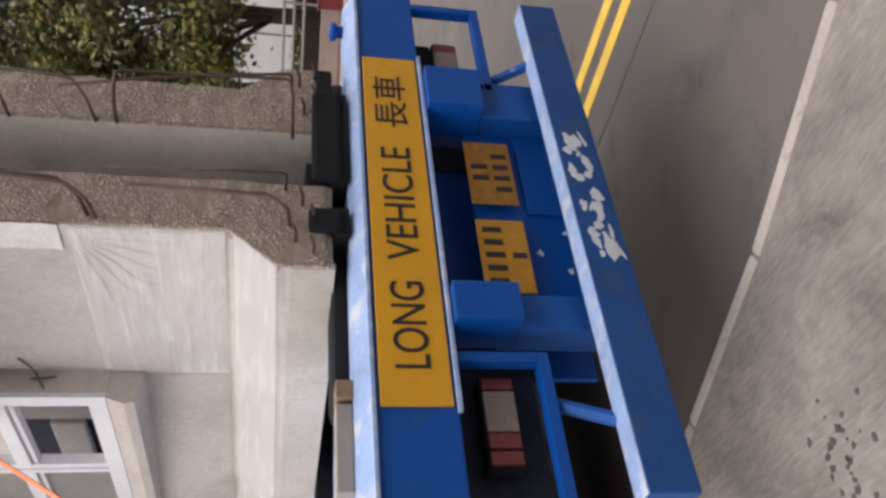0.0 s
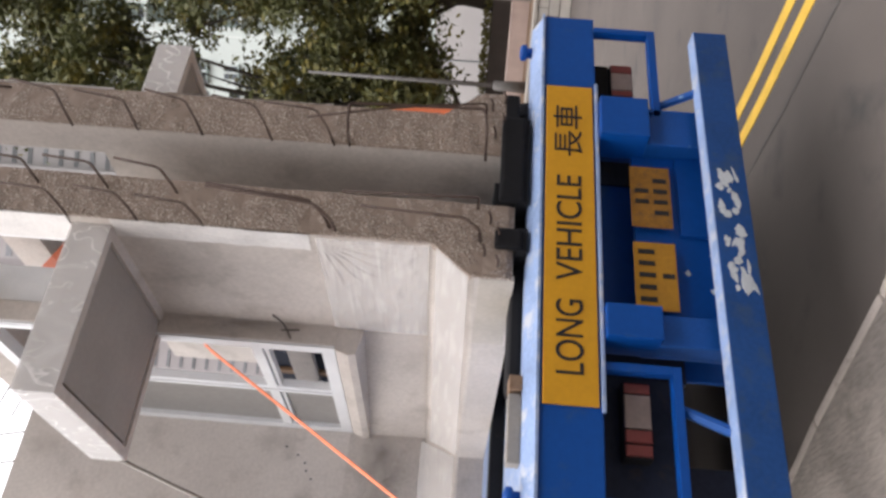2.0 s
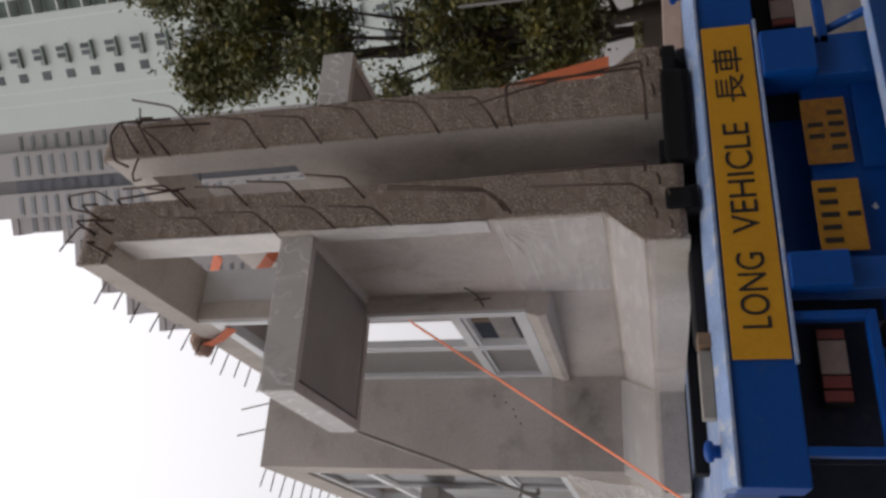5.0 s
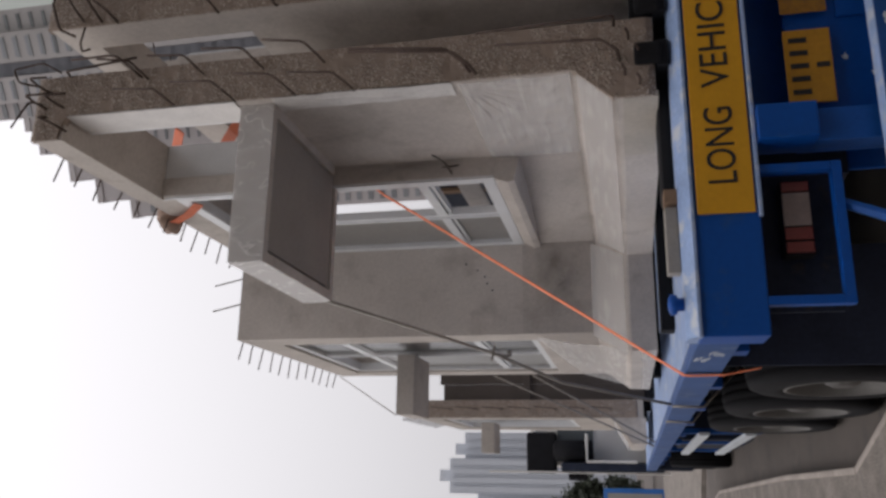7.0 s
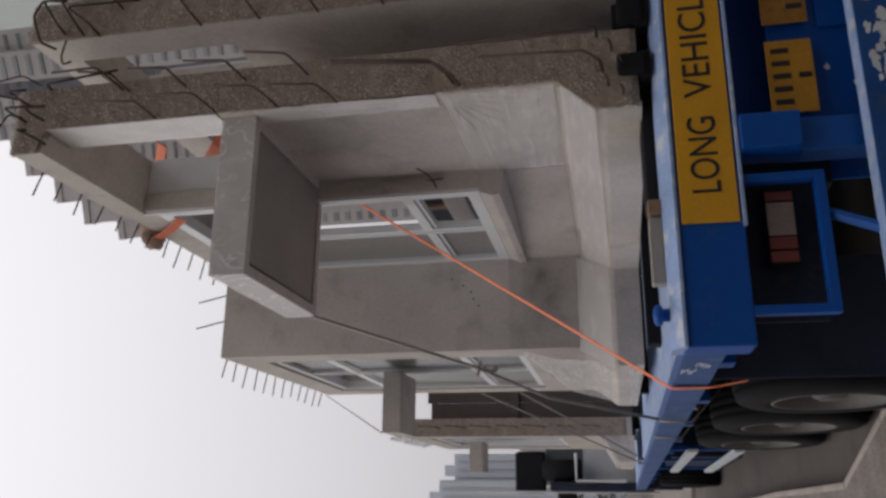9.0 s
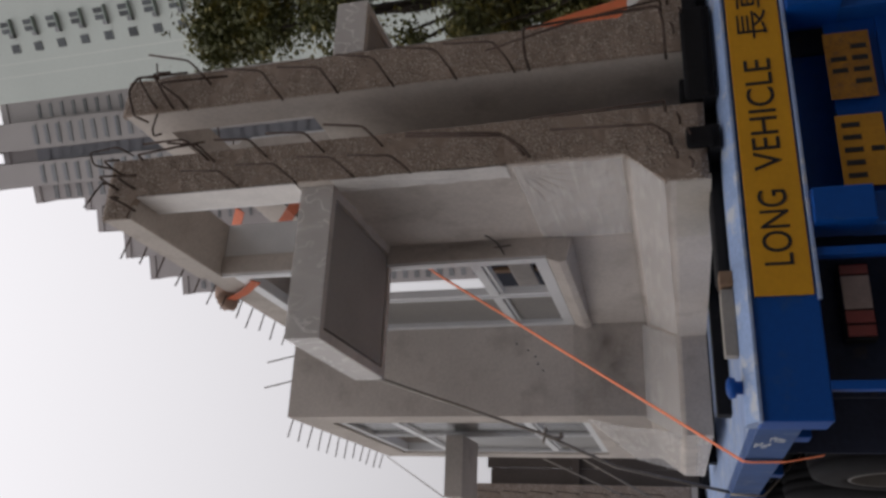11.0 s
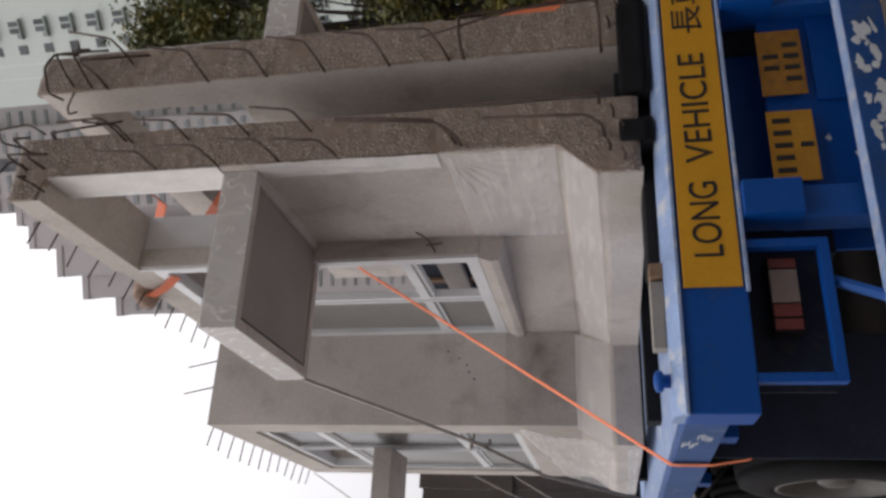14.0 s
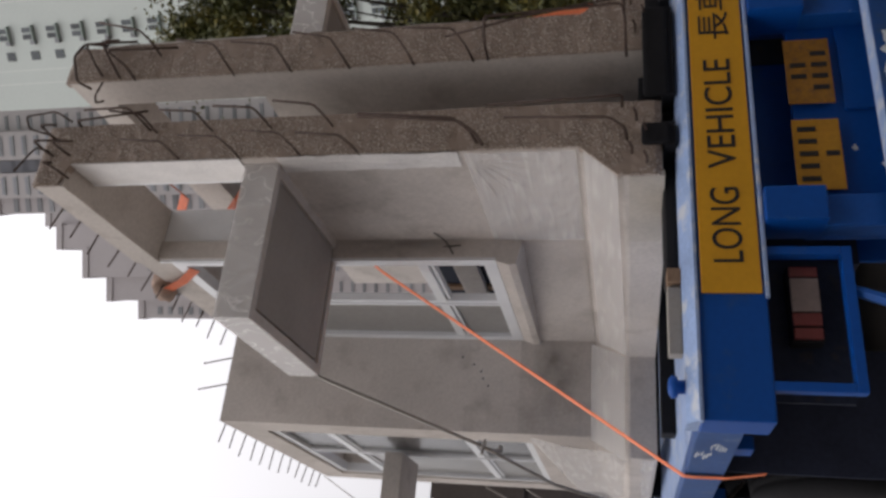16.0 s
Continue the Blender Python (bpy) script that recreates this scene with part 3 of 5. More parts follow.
for s in (-1, 1):
    part("tool_box", boxes((s * .95 - .25, s * .95 + .25, 6.0, 7.4, 0.42, 1.15), bevel=0.02), STEEL_DARK, trailer).matrix_basis = SKEW
    for z in (.62, 1.03):
        part("side_guard", boxes((s * 1.24 - .015, s * 1.24 + .015, 4.75, 7.7, z - .05, z + .05), bevel=0.005), CHIPPED, trailer, "faded pale side guard bar").matrix_basis = SKEW
    for y in (4.9, 6.2, 7.5):
        part("guard_post", boxes((s * 1.2 - .025, s * 1.2 + .025, y, y + .06, .5, 1.39), bevel=.004), BLUE_WORN, trailer).matrix_basis = SKEW
    part("landing_leg", boxes((s * .95 - .07, s * .95 + .07, 9.2, 9.36, 0.05, 1.2), (s * .95 - .16, s * .95 + .16, 9.12, 9.44, 0.0, 0.05), bevel=0.008), STEEL_DARK, trailer)

# pads and packers between the deck and the load
pad = thing("bearing_pad", "black rubber bearing pad across the trailer deck", "pad")
part("pad_body", boxes((-0.64, 0.88, 0.2, 0.45, 1.426, 1.5295), bevel=0.035), RUBBER, pad)
part("pad_block", boxes((0.155, 0.64, 0.045, 0.084, 1.5, 1.61), bevel=0.018), RUBBER, pad)
part("pad_block", boxes((-.09, .01, 0.045, 0.084, 1.5, 1.62), bevel=0.018), RUBBER, pad)
part("pad_foot", boxes((-.1, .02, 0.06, 0.21, 1.476, 1.5285), bevel=0.006), RUBBER, pad)
part("pad_tongue", boxes((0.155, 0.64, 0.06, 0.21, 1.476, 1.53), bevel=0.006), RUBBER, pad)
solid("packer", boxes((-0.71, -0.65, 0.1, 0.19, 1.4765, 1.53), bevel=0.004), WOOD, "small timber packer on the trailer deck", "packer")
solid("packer", boxes((-1.0, -0.72, 0.12, 0.19, 1.4765, 1.53), bevel=0.006), KERB, "grey plastic packer on the trailer deck", "packer")
solid("packer", boxes((0.42, 0.8, 0.075, 0.3, 1.5305, 1.595), bevel=0.01), RUBBER, "black rubber packer under a concrete panel", "packer")
solid("packer", boxes((0.17, 0.3, 0.12, 0.3, 1.5305, 1.63), bevel=0.01), RUBBER, "small black rubber packer between panels", "packer")
for y in (1.6, 3.9, 5.9, 7.7, 9.9):
    solid("deck_bearer", boxes((-0.98, 0.98, y, y + .14, 1.4255, 1.504), bevel=0.006), RUBBER, "dark timber bearer across the trailer deck", "bearer", "deck bearers")


# ---- precast facade panels ----
PLAN = [(-0.075, 0.1), (-0.105, 0.75), (-0.2, 2.4), (-0.85, 2.4), (-0.85, 4.75)]
FOOT = [(-0.225, 0.1), (-0.255, 0.75), (-0.35, 2.25), (-1.0, 2.25), (-1.0, 4.75)]
SAG = [0.0, 0.03, 0.028, 0.028, 0.028]
BASE = 1.534


def welded(*rows):
    """Boxes that share corners, joined into one body."""
    bm = boxes(*rows)
    bmesh.ops.remove_doubles(bm, verts=bm.verts, dist=1e-4)
    return bm


def rough_edge(left, right, y, seed, z0=1.536, z1=4.62):
    """The hacked end of a panel: a thin uneven slab with stones laid bare; left and right give x at a height."""
    bm = bmesh.new()
    nx, nz = 14, 120
    grid = []
    for j in range(nz + 1):
        z = z0 + (z1 - z0) * j / nz
        row = []
        for i in range(nx + 1):
            f = i / nx
            x = left(z) + .002 + (right(z) - left(z) - .004) * f
            d = noise.noise(Vector((x * 22, z * 22, seed))) * 0.006 + noise.noise(Vector((x * 5, z * 5, seed + 9))) * 0.007
            edge = min(j / nz * 6, (1 - j / nz) * 6)
            d += 0.012 * (edge < 0.01)
            row.append(bm.verts.new((x, y - 0.014 + d, z)))
        grid.append(row)
    for a, b in zip(grid, grid[1:]):
        for i in range(nx):
            bm.faces.new((a[i], a[i + 1], b[i + 1], b[i]))
    rim = [e for e in bm.edges if e.is_boundary]
    r = bmesh.ops.extrude_edge_only(bm, edges=rim)
    for v in r["geom"]:
        if isinstance(v, bmesh.types.BMVert):
            v.co.y = y + 0.03
    bmesh.ops.recalc_face_normals(bm, faces=bm.faces)
    return bm


def crumpled(a, b, c, d, n=90):
    """A narrow sheet pressed on an edge, wrinkled along its length."""
    bm = bmesh.new()
    a, b, c, d = Vector(a), Vector(b), Vector(c), Vector(d)
    g = []
    for j in range(n + 1):
        row = []
        for i in range(13):
            p = a.lerp(b, i / 12).lerp(d.lerp(c, i / 12), j / n)
            q = Vector((p.x * 20, p.y * 34, p.z * 7))
            row.append(bm.verts.new(p - Vector((.012 * max(0, noise.noise(q)) + .003 * noise.noise(q * 4), .004 * noise.noise(q * 2), 0))))
        g.append(row)
    for p, q in zip(g, g[1:]):
        for i in range(12):
            bm.faces.new((p[i], p[i + 1], q[i + 1], q[i]))
    return bm


def mirrored(bm, mirror):
    if mirror:
        for v in bm.verts:
            v.co.x = mirror - v.co.x
        bmesh.ops.reverse_faces(bm, faces=bm.faces)
    return bm


def foot_strip(plan, foot, sag=None):
    """The splayed foot that follows the panel's plan: a shallow cove above, an upright edge below."""
    bm = bmesh.new()
    sag = sag or [0.026] * len(plan)
    rows = []
    for out, z in ((0, 1.896), (0.04, 1.874), (0.16, 1.85), (0.5, 1.793), (0.9, 1.728), (0.975, 1.714), (1.0, 1.696), (1.0, BASE), (0, BASE)):
        rows.append([bm.verts.new((p[0] + (q[0] - p[0]) * out, p[1] + (q[1] - p[1]) * out, z - d * (1 if z < 1.75 else 0.5 if z < 1.8 else 0))) for p, q, d in zip(plan, foot, sag)])
    for a, b in zip(rows, rows[1:] + rows[:1]):
        for i in range(len(plan) - 1):
            bm.faces.new((a[i], a[i + 1], b[i + 1], b[i])).smooth = a is not rows[-3] and a is not rows[-2]
    for i in (0, -1):
        bm.faces.new([r[i] for r in rows])
    bmesh.ops.recalc_face_normals(bm, faces=bm.faces)
    return bm


def window_frame(x0, x1, y0, y1, z0, z1, bar=0.05):
    return welded((x0, x1, y0, y0 + bar, z0, z1), (x0, x1, y1 - bar, y1, z0, z1), (x0, x1, y0 + bar, y1 - bar, z0, z0 + bar), (x0, x1, y0 + bar, y1 - bar, z1 - bar, z1))


def facade_panel(mirror=0.0, seed=1, ho=-.86, head=-.2, drop=0.0):
    panel = thing("facade_panel", "grey precast concrete facade panel, film-wrapped, standing on the trailer", "concrete panel", "panels on the trailer")
    def add(name, bm, mat, parent=panel, label="", smooth=False):
        return part(name, mirrored(bm, mirror), mat, parent, label, smooth)
    add("wall", welded(
        (-.075, .15, .1, 1.05, 1.534, 3.55), (-.075, .15, .1, .3, 3.55, 4.44), (head, .15, .1, 1.05, 4.44, 4.6),
        (-.18, .15, 1.05, 1.075, 2.3, 4.6), (-.18, .05, 1.075, 2.36, 2.3, 2.4), (-.18, .05, 1.075, 2.36, 4.36, 4.6),
        (-.18, .05, 2.36, 2.4, 2.3, 4.6), (-.85, .05, 2.4, 2.6, 1.534, 4.565),
        *(((-.85, -.62, 2.6, 4.75, 1.534, 4.565),) if mirror else
          ((-.85, -.62, 2.6, 2.68, 1.534, 4.565), (-.85, -.62, 2.68, 4.5, 1.534, 2.33), (-.85, -.62, 2.68, 4.5, 4.32, 4.565), (-.85, -.62, 4.5, 4.75, 1.534, 4.565)))), CONC)
    add("apron_wall", prism([(-.0765, 1.05), (-.199, 2.4), (.05, 2.4), (.05, 1.05)], "z", 1.536, 2.301), CONC)
    add("jamb_block", boxes((-.186, -.07, 1.016, 1.05, 2.375, 4.44), bevel=.005), CONC)
    add("foot", foot_strip(PLAN, FOOT, SAG), CONC)
    def left(z):
        return -0.076 - max(0, min(1, (1.886 - z) / 0.172)) * 0.15 - max(0, min(1, (z - 4.43) / 0.03)) * (-0.078 - head if head < -.1 else 0)
    add("rough_edge", rough_edge(left, lambda z: 0.15, 0.1, seed * 3.7), AGG, label="hacked edge of bare aggregate", smooth=False)
    for x0, y0, y1, z0, z1, mid, cross in ((-.202, 1.022, 2.392, 2.385, 4.36, 1.7, (2.8,)), (-.83, 2.68, 4.5, 2.33, 4.32, 3.5, (2.8, 3.85)))[:1 if mirror else 2]:
        f = add("window", window_frame(x0, x0 + .075, y0, y1, z0, z1, .072 if y0 < 2 else .06), ALU, label="white aluminium window frame")
        wide = .045 if y0 < 2 else .032
        add("mullion", boxes((x0 + .006, x0 + .06, mid - wide, mid + wide, z0 + .06, z1 - .06), bevel=.004), ALU, f)
        add("glazing_bead", boxes((x0 - .004, x0 + .006, mid - .01, mid + .01, z0 + .072, z1 - .072), bevel=.002), ALU, f)
        if y0 < 2:
            for za, zb in ((2.457, 2.75), (2.845, 4.28)):
                add("pane", boxes((x0 + .03, x0 + .036, mid + wide, y1 - .072, za, zb)), PANE, f, "dusty grey glass")
        else:
            for k, (za, zb) in enumerate(((2.39, 2.77), (2.83, 3.82), (3.88, 4.26))):
                for n, (ya, yb) in enumerate(((y0 + .06, mid - .03), (mid + .03, y1 - .06))):
                    if (k, n) != (2, 1):
                        add("pane", boxes((x0 + .03, x0 + .036, ya, yb, za, zb)), PANE if n else PANE_DK, f, "dusty grey glass")
        for z in cross:
            add("transom", boxes((x0 + .004, x0 + .055, y0 + .06, y1 - .06, z - .018, z + .042), bevel=.004), ALU, f)
            add("transom_rail", boxes((x0 + .016, x0 + .06, y0 + .06, y1 - .06, z - .045, z - .024), bevel=.003), ALU, f)
    add("jamb_lining", boxes((-.202, .152, 1.034, 1.0485, 3.55, 4.438), bevel=.003), ALU, label="white metal lining of the opening")
    add("sill_band", prism([(-.15, 2.386), (-.206, 2.38), (-.232, 2.31), (-.225, 2.27), (-.08, 2.24), (-.08, 2.386)], "y", 1.018, 2.396), CONC)
    add("opening_trim", boxes((-.079, -.02, .3, .318, 3.55, 4.44), (-.079, -.02, .318, 1.05, 3.55, 3.575), bevel=.003), ALU)
    # hood with a recessed underside; the shade beneath is in the soffit's colour
    hood = add("hood", welded((ho, -.075, .155, 1.075, 3.35 - drop, 3.49 - drop), (ho, -.075, .155, .205, 3.32 - drop, 3.35 - drop), (ho, -.075, 1.025, 1.075, 3.32 - drop, 3.35 - drop), (ho, ho + .05, .205, 1.025, 3.32 - drop, 3.35 - drop), (-.125, -.075, .205, 1.025, 3.32 - drop, 3.35 - drop)), CONC, label="projecting concrete hood wrapped in film")
    add("soffit", boxes((ho + .066, -.141, .221, 1.009, 3.327 - drop, 3.349 - drop)), CONC_SHADED, hood, "recessed underside, shade put into its colour")
    add("hood_wrap", welded((ho - .006, -.075, .149, .153, 3.318 - drop, 3.494 - drop), (ho - .006, ho - .002, .153, 1.08, 3.318 - drop, 3.494 - drop)), FILM3, hood, "creased white film on the hood's edge")
    add("side_hood", boxes((-1.34, -.85, 3.28, 3.8, 3.41, 3.56), bevel=.006), CONC)
    add("jamb_wrap", boxes((-.0835, -.0785, .088, .296, 3.5, 4.428)), TAPE, label="white film over the jamb")
    add("edge_wrap", crumpled((-.08, .088, 2.43), (-.08, .225, 2.43), (-.08, .225, 3.31), (-.08, .088, 3.31)), TAPE, label="white film taped over the corner", smooth=True)
    add("repair_patch", prism([(-.2268, .102), (-.254, .69), (-.22, .69), (-.2, .102)], "z", 1.525, 1.672), PATCH, label="darker mortar repair")
    # film over the face and foot
    def sheet(points, fold_depth=.012, n=32, fan=False):
        bm = bmesh.new()
        a, b, c, d = [Vector(p) for p in points]
        g = [[bm.verts.new((a * (1 - u) + b * u) * (1 - v) + (d * (1 - u) + c * u) * v) for u in [i / n for i in range(n + 1)]] for v in [j / n for j in range(n + 1)]]
        hubs = [(d.lerp(a, .12), 1.0), (d.lerp(a, .62), .8), (c.lerp(d, .4), .7)]
        start = d.lerp(c, .05)
        for row in g:
            for v in row:
                fold, q = 0.0, v.co - start
                if fan:
                    # folds that fan out from the taped corner, and small gathers along the fixed edge
                    bend, r, turn = noise.noise(v.co * 6), q.length, math.atan2(-q.z, q.y)
                    fold += math.exp(-((r - .21) / .12) ** 2) * max(0, .5 + noise.noise(v.co * 7 + Vector((0, 3, 0)))) * max(0, math.sin(turn * 27 + 2.5 * bend)) ** 3
                    fold += .3 * math.exp(-(v.co.y - .1) / .05) * max(0, noise.noise(v.co * 11) + .2) * max(0, math.sin(v.co.z * 115 + v.co.y * 70 + 7 * bend)) ** 4
                    fold += .35 * max(0, noise.noise(Vector((0, v.co.y * 9 + v.co.z * 5, v.co.z * 16 - v.co.y * 6)))) ** 2
                else:
                    for hub, size in hubs:
                        r = (v.co - hub).length
                        turn = math.atan2(v.co.z - hub.z, abs(v.co.y - hub.y) + abs(v.co.x - hub.x) * .5)
                        fold += size * math.exp(-((r - .16) / .16) ** 2) * max(0, math.sin(turn * 19 + 2 * noise.noise(v.co * 6))) ** 3
                v.co += Vector((-1, -.4, 0)) * fold * fold_depth + Vector((noise.noise(v.co * 9), noise.noise(v.co * 9 + Vector((5, 0, 0))), 0)) * 0.004
        for p, q in zip(g, g[1:]):
            for i in range(n):
                bm.faces.new((p[i], p[i + 1], q[i + 1], q[i]))
        return bm
    add("face_film", sheet([(-.088, .1, 1.9), (-.088, 1.01, 1.9), (-.088, 1.0, 2.39), (-.088, .1, 2.4)], .015, 24 if mirror else 130, True), FILM, label="creased clear polythene", smooth=True)
    add("foot_film", sheet([(-.226, .09, 1.722), (-.35, 2.2, 1.69), (-.222, 2.37, 1.865), (-.096, .09, 1.868)], .003, 48), FILM2, label="creased clear polythene", smooth=True)
    add("return_film", sheet([(-.35, 2.24, 1.7), (-1.02, 2.24, 1.7), (-.87, 2.388, 1.92), (-.22, 2.388, 1.92)], .005, 48), FILM2, label="creased clear polythene", smooth=True)
    add("side_film", sheet([(-1.015, 2.25, 1.52), (-1.015, 4.7, 1.52), (-.865, 4.7, 2.1), (-.865, 2.45, 2.32)], .014, 64), FILM, label="creased clear polythene", smooth=True)
    # reinforcement that sticks out of the hacked edge
    rng = random.Random(seed * 11)
    def bar(points, r=0.006, name="rebar"):
        add(name, tube(smooth_path(points, 3, .25), r, 6), REBAR, smooth=True)
    # rows of bent starter bars: a leg leans out of the edge, then the bar runs up beside it
    rows = ((.425, .555, 2.39, 5),) if mirror else ((.075, .168, 3.05, 4), (-.075, .0, 2.89, 4))
    for leg, tip, z0, count in rows:
        for k in range(count):
            z = z0 + .312 * k + rng.uniform(-.012, .012)
            x0, x1 = (mirror - leg, mirror - tip) if mirror else (leg, tip)
            out = rng.uniform(-.01, .03)
            bar([(x0, .1, z - .01), (x0 + (x1 - x0) * .25, .03 + out, z + .015), (x1, .01 + out, z + .085), (x1 + (x1 - x0) * rng.uniform(.1, .3), out, z + rng.uniform(.26, .33))], .0062)
    if mirror:
        bar([(mirror - .43, .1, 2.32), (mirror - .43, .0, 2.32), (mirror - .5, -.01, 2.33), (mirror - .6, -.005, 2.335), (mirror - .62, -.01, 1.70), (mirror - .52, -.01, 1.685), (mirror - .405, .0, 1.685), (mirror - .405, .1, 1.68)], .0075)
        bar([(mirror - .66, .1, 1.69), (mirror - .66, -.005, 1.69), (mirror - .6, -.005, 2.1), (mirror - .5, .0, 2.52)], .006)
    else:
        for dx, dz in ((0, 0), (.018, .03)):
            bar([(-.055 + dx, .1, 2.31 + dz), (-.05 + dx, .0, 2.33 + dz), (.02 + dx, -.005, 2.41 + dz), (.075 + dx, .005, 2.9)], .0072)
        bar([(-.05, .1, 1.68), (-.047, .0, 1.69), (.006, -.005, 1.755), (.032, .0, 2.21)], .0075)
        bar([(.12, .1, 1.7), (.12, .0, 1.7), (.115, -.005, 1.76), (.1, .0, 2.3)], .006)
    # stirrups at the head: legs lean out of the edge and turn down beside it
    for x0, z0, x1, z1, run in ((.445, 4.4, .62, 4.5, .32), (.437, 4.3, .636, 4.41, .12), (.43, 4.21, .571, 4.36, .42)) if mirror else ((.06, 4.545, .113, 4.61, .1), (-.03, 4.55, .02, 4.62, .16), (-.033, 4.445, .01, 4.505, .12), (.092, 4.02, .195, 4.13, -.24), (-.155, 4.43, -.106, 4.527, .05)):
        x0, x1 = (mirror - x0, mirror - x1) if mirror else (x0, x1)
        bar([(x0, .1, z0 - .01), (x0 + (x1 - x0) * .3, .035, z0 + .02), (x1, .01, z1), (x1 - (x1 - x0) * .08, rng.uniform(-.005, .02), z1 - run)], .0068)
    if mirror:
        bar([(mirror - .64, .06, 4.4), (mirror - .632, .02, 4.51), (mirror - .53, .0, 4.535), (mirror - .375, .01, 4.475), (mirror - .345, .04, 4.4)], .0068)
        bar([(mirror - .43, .1, 4.4), (mirror - .3, .04, 4.365), (mirror - .24, .02, 4.33), (mirror - .25, .02, 4.286)], .0055)
        bar([(mirror - .57, .1, 4.08), (mirror - .6, .03, 4.1), (mirror - .698, .02, 4.2), (mirror - .772, .02, 4.465)], .0062)
    else:
        bar([(.106, .1, 4.6), (.106, .03, 4.686), (.177, .02, 4.72), (.2, .02, 4.55), (.144, .04, 4.45)], .0055)
        bar([(.143, .1, 4.43), (.143, .03, 4.415), (.17, .015, 4.01)], .0068)
        bar([(-.0, .1, 4.57), (-.006, .03, 4.604), (-.08, .02, 4.64), (-.15, .02, 4.68)], .0055)
    for x, z in ((-.12, 1.66), (-.03, 1.6), (.05, 1.64), (-.17, 1.6)):
        bar([(x, .1, z), (x, .04, z), (x + .004, -.0, z + .012)], .006)
    for k in range(12):
        y = .32 + .18 * k + rng.uniform(-.02, .02)
        x = -.17
        bar([(x + .03, y, 4.58), (x - .01, y, 4.605), (x - .13 - rng.uniform(0, .04), y - .03, 4.612 + rng.uniform(0, .02))], .005)
    for x in (-.35, -.55):
        bar([(x, 2.45, 4.55), (x - .02, 2.44, 4.6), (x - .07, 2.42, 4.8)], .0055)
    for k in range(12):
        y = 2.5 + .19 * k + rng.uniform(-.02, .02)
        bar([(-.82, y, 4.55), (-.86, y, 4.572), (-.98 - rng.uniform(0, .04), y - .02, 4.575 + rng.uniform(0, .02))], .005)
    for k in range(5):
        z = 2.79 - .05 * k + rng.uniform(-.03, .03)
        add("form_hole", boxes((-.33 - .05 * k - .006, -.33 - .05 * k + .006, 2.397, 2.401, z - .006, z + .006)), STEEL_DARK)
    if not mirror:
        add("tie_wire", tube(smooth_path([(-.076, .93, 2.72), (-.1, .98, 2.66), (-.2, 1.04, 2.6)]), .005, 6), WIRE)
        add("tie_wire", tube([(-.12, 1.0, 2.58), (-.12, 1.02, 2.68)], .005, 6), WIRE)
    return panel


near_panel = facade_panel(0.0, 1)
part("damp_band", boxes((-.846, -.203, 2.397, 2.402, 1.905, 2.4)), CONC_DAMP, near_panel, "slightly darker damp band")
for x, y, z, rz, w, h in ((-.34, 2.394, 2.2, 0, .4, .26), (-.5, 2.394, 2.15, 0, .6, .4)):
    stain(DAMP, pose(x, y, z, 90, 0, rz), w, h, near_panel, "dark damp stain")
stain(DAMP, pose(-.1, 1.013, 2.95, 90, 0, 0), .2, .9, near_panel, "dark damp stain")
facade_panel(0.58, 2, -.45, -.075, .095)

# an invented board between the two panels, for the dark view through the window
board_thing = thing("filler_board", "added dark board with a pale rail between the concrete panels", "board")
part("board", boxes((.6, .63, 2.64, 4.6, 1.5325, 3.32), bevel=.006), STEEL_DARK, board_thing)
part("rail", boxes((.55, .6, 2.7, 4.5, 2.84, 3.04), bevel=.012), CONC, board_thing, "pale concrete rail")
part("batten", boxes((.57, .6, 3.3, 3.38, 1.5325, 2.84), (.57, .6, 3.3, 3.38, 3.04, 3.32), bevel=.004), WOOD, board_thing)

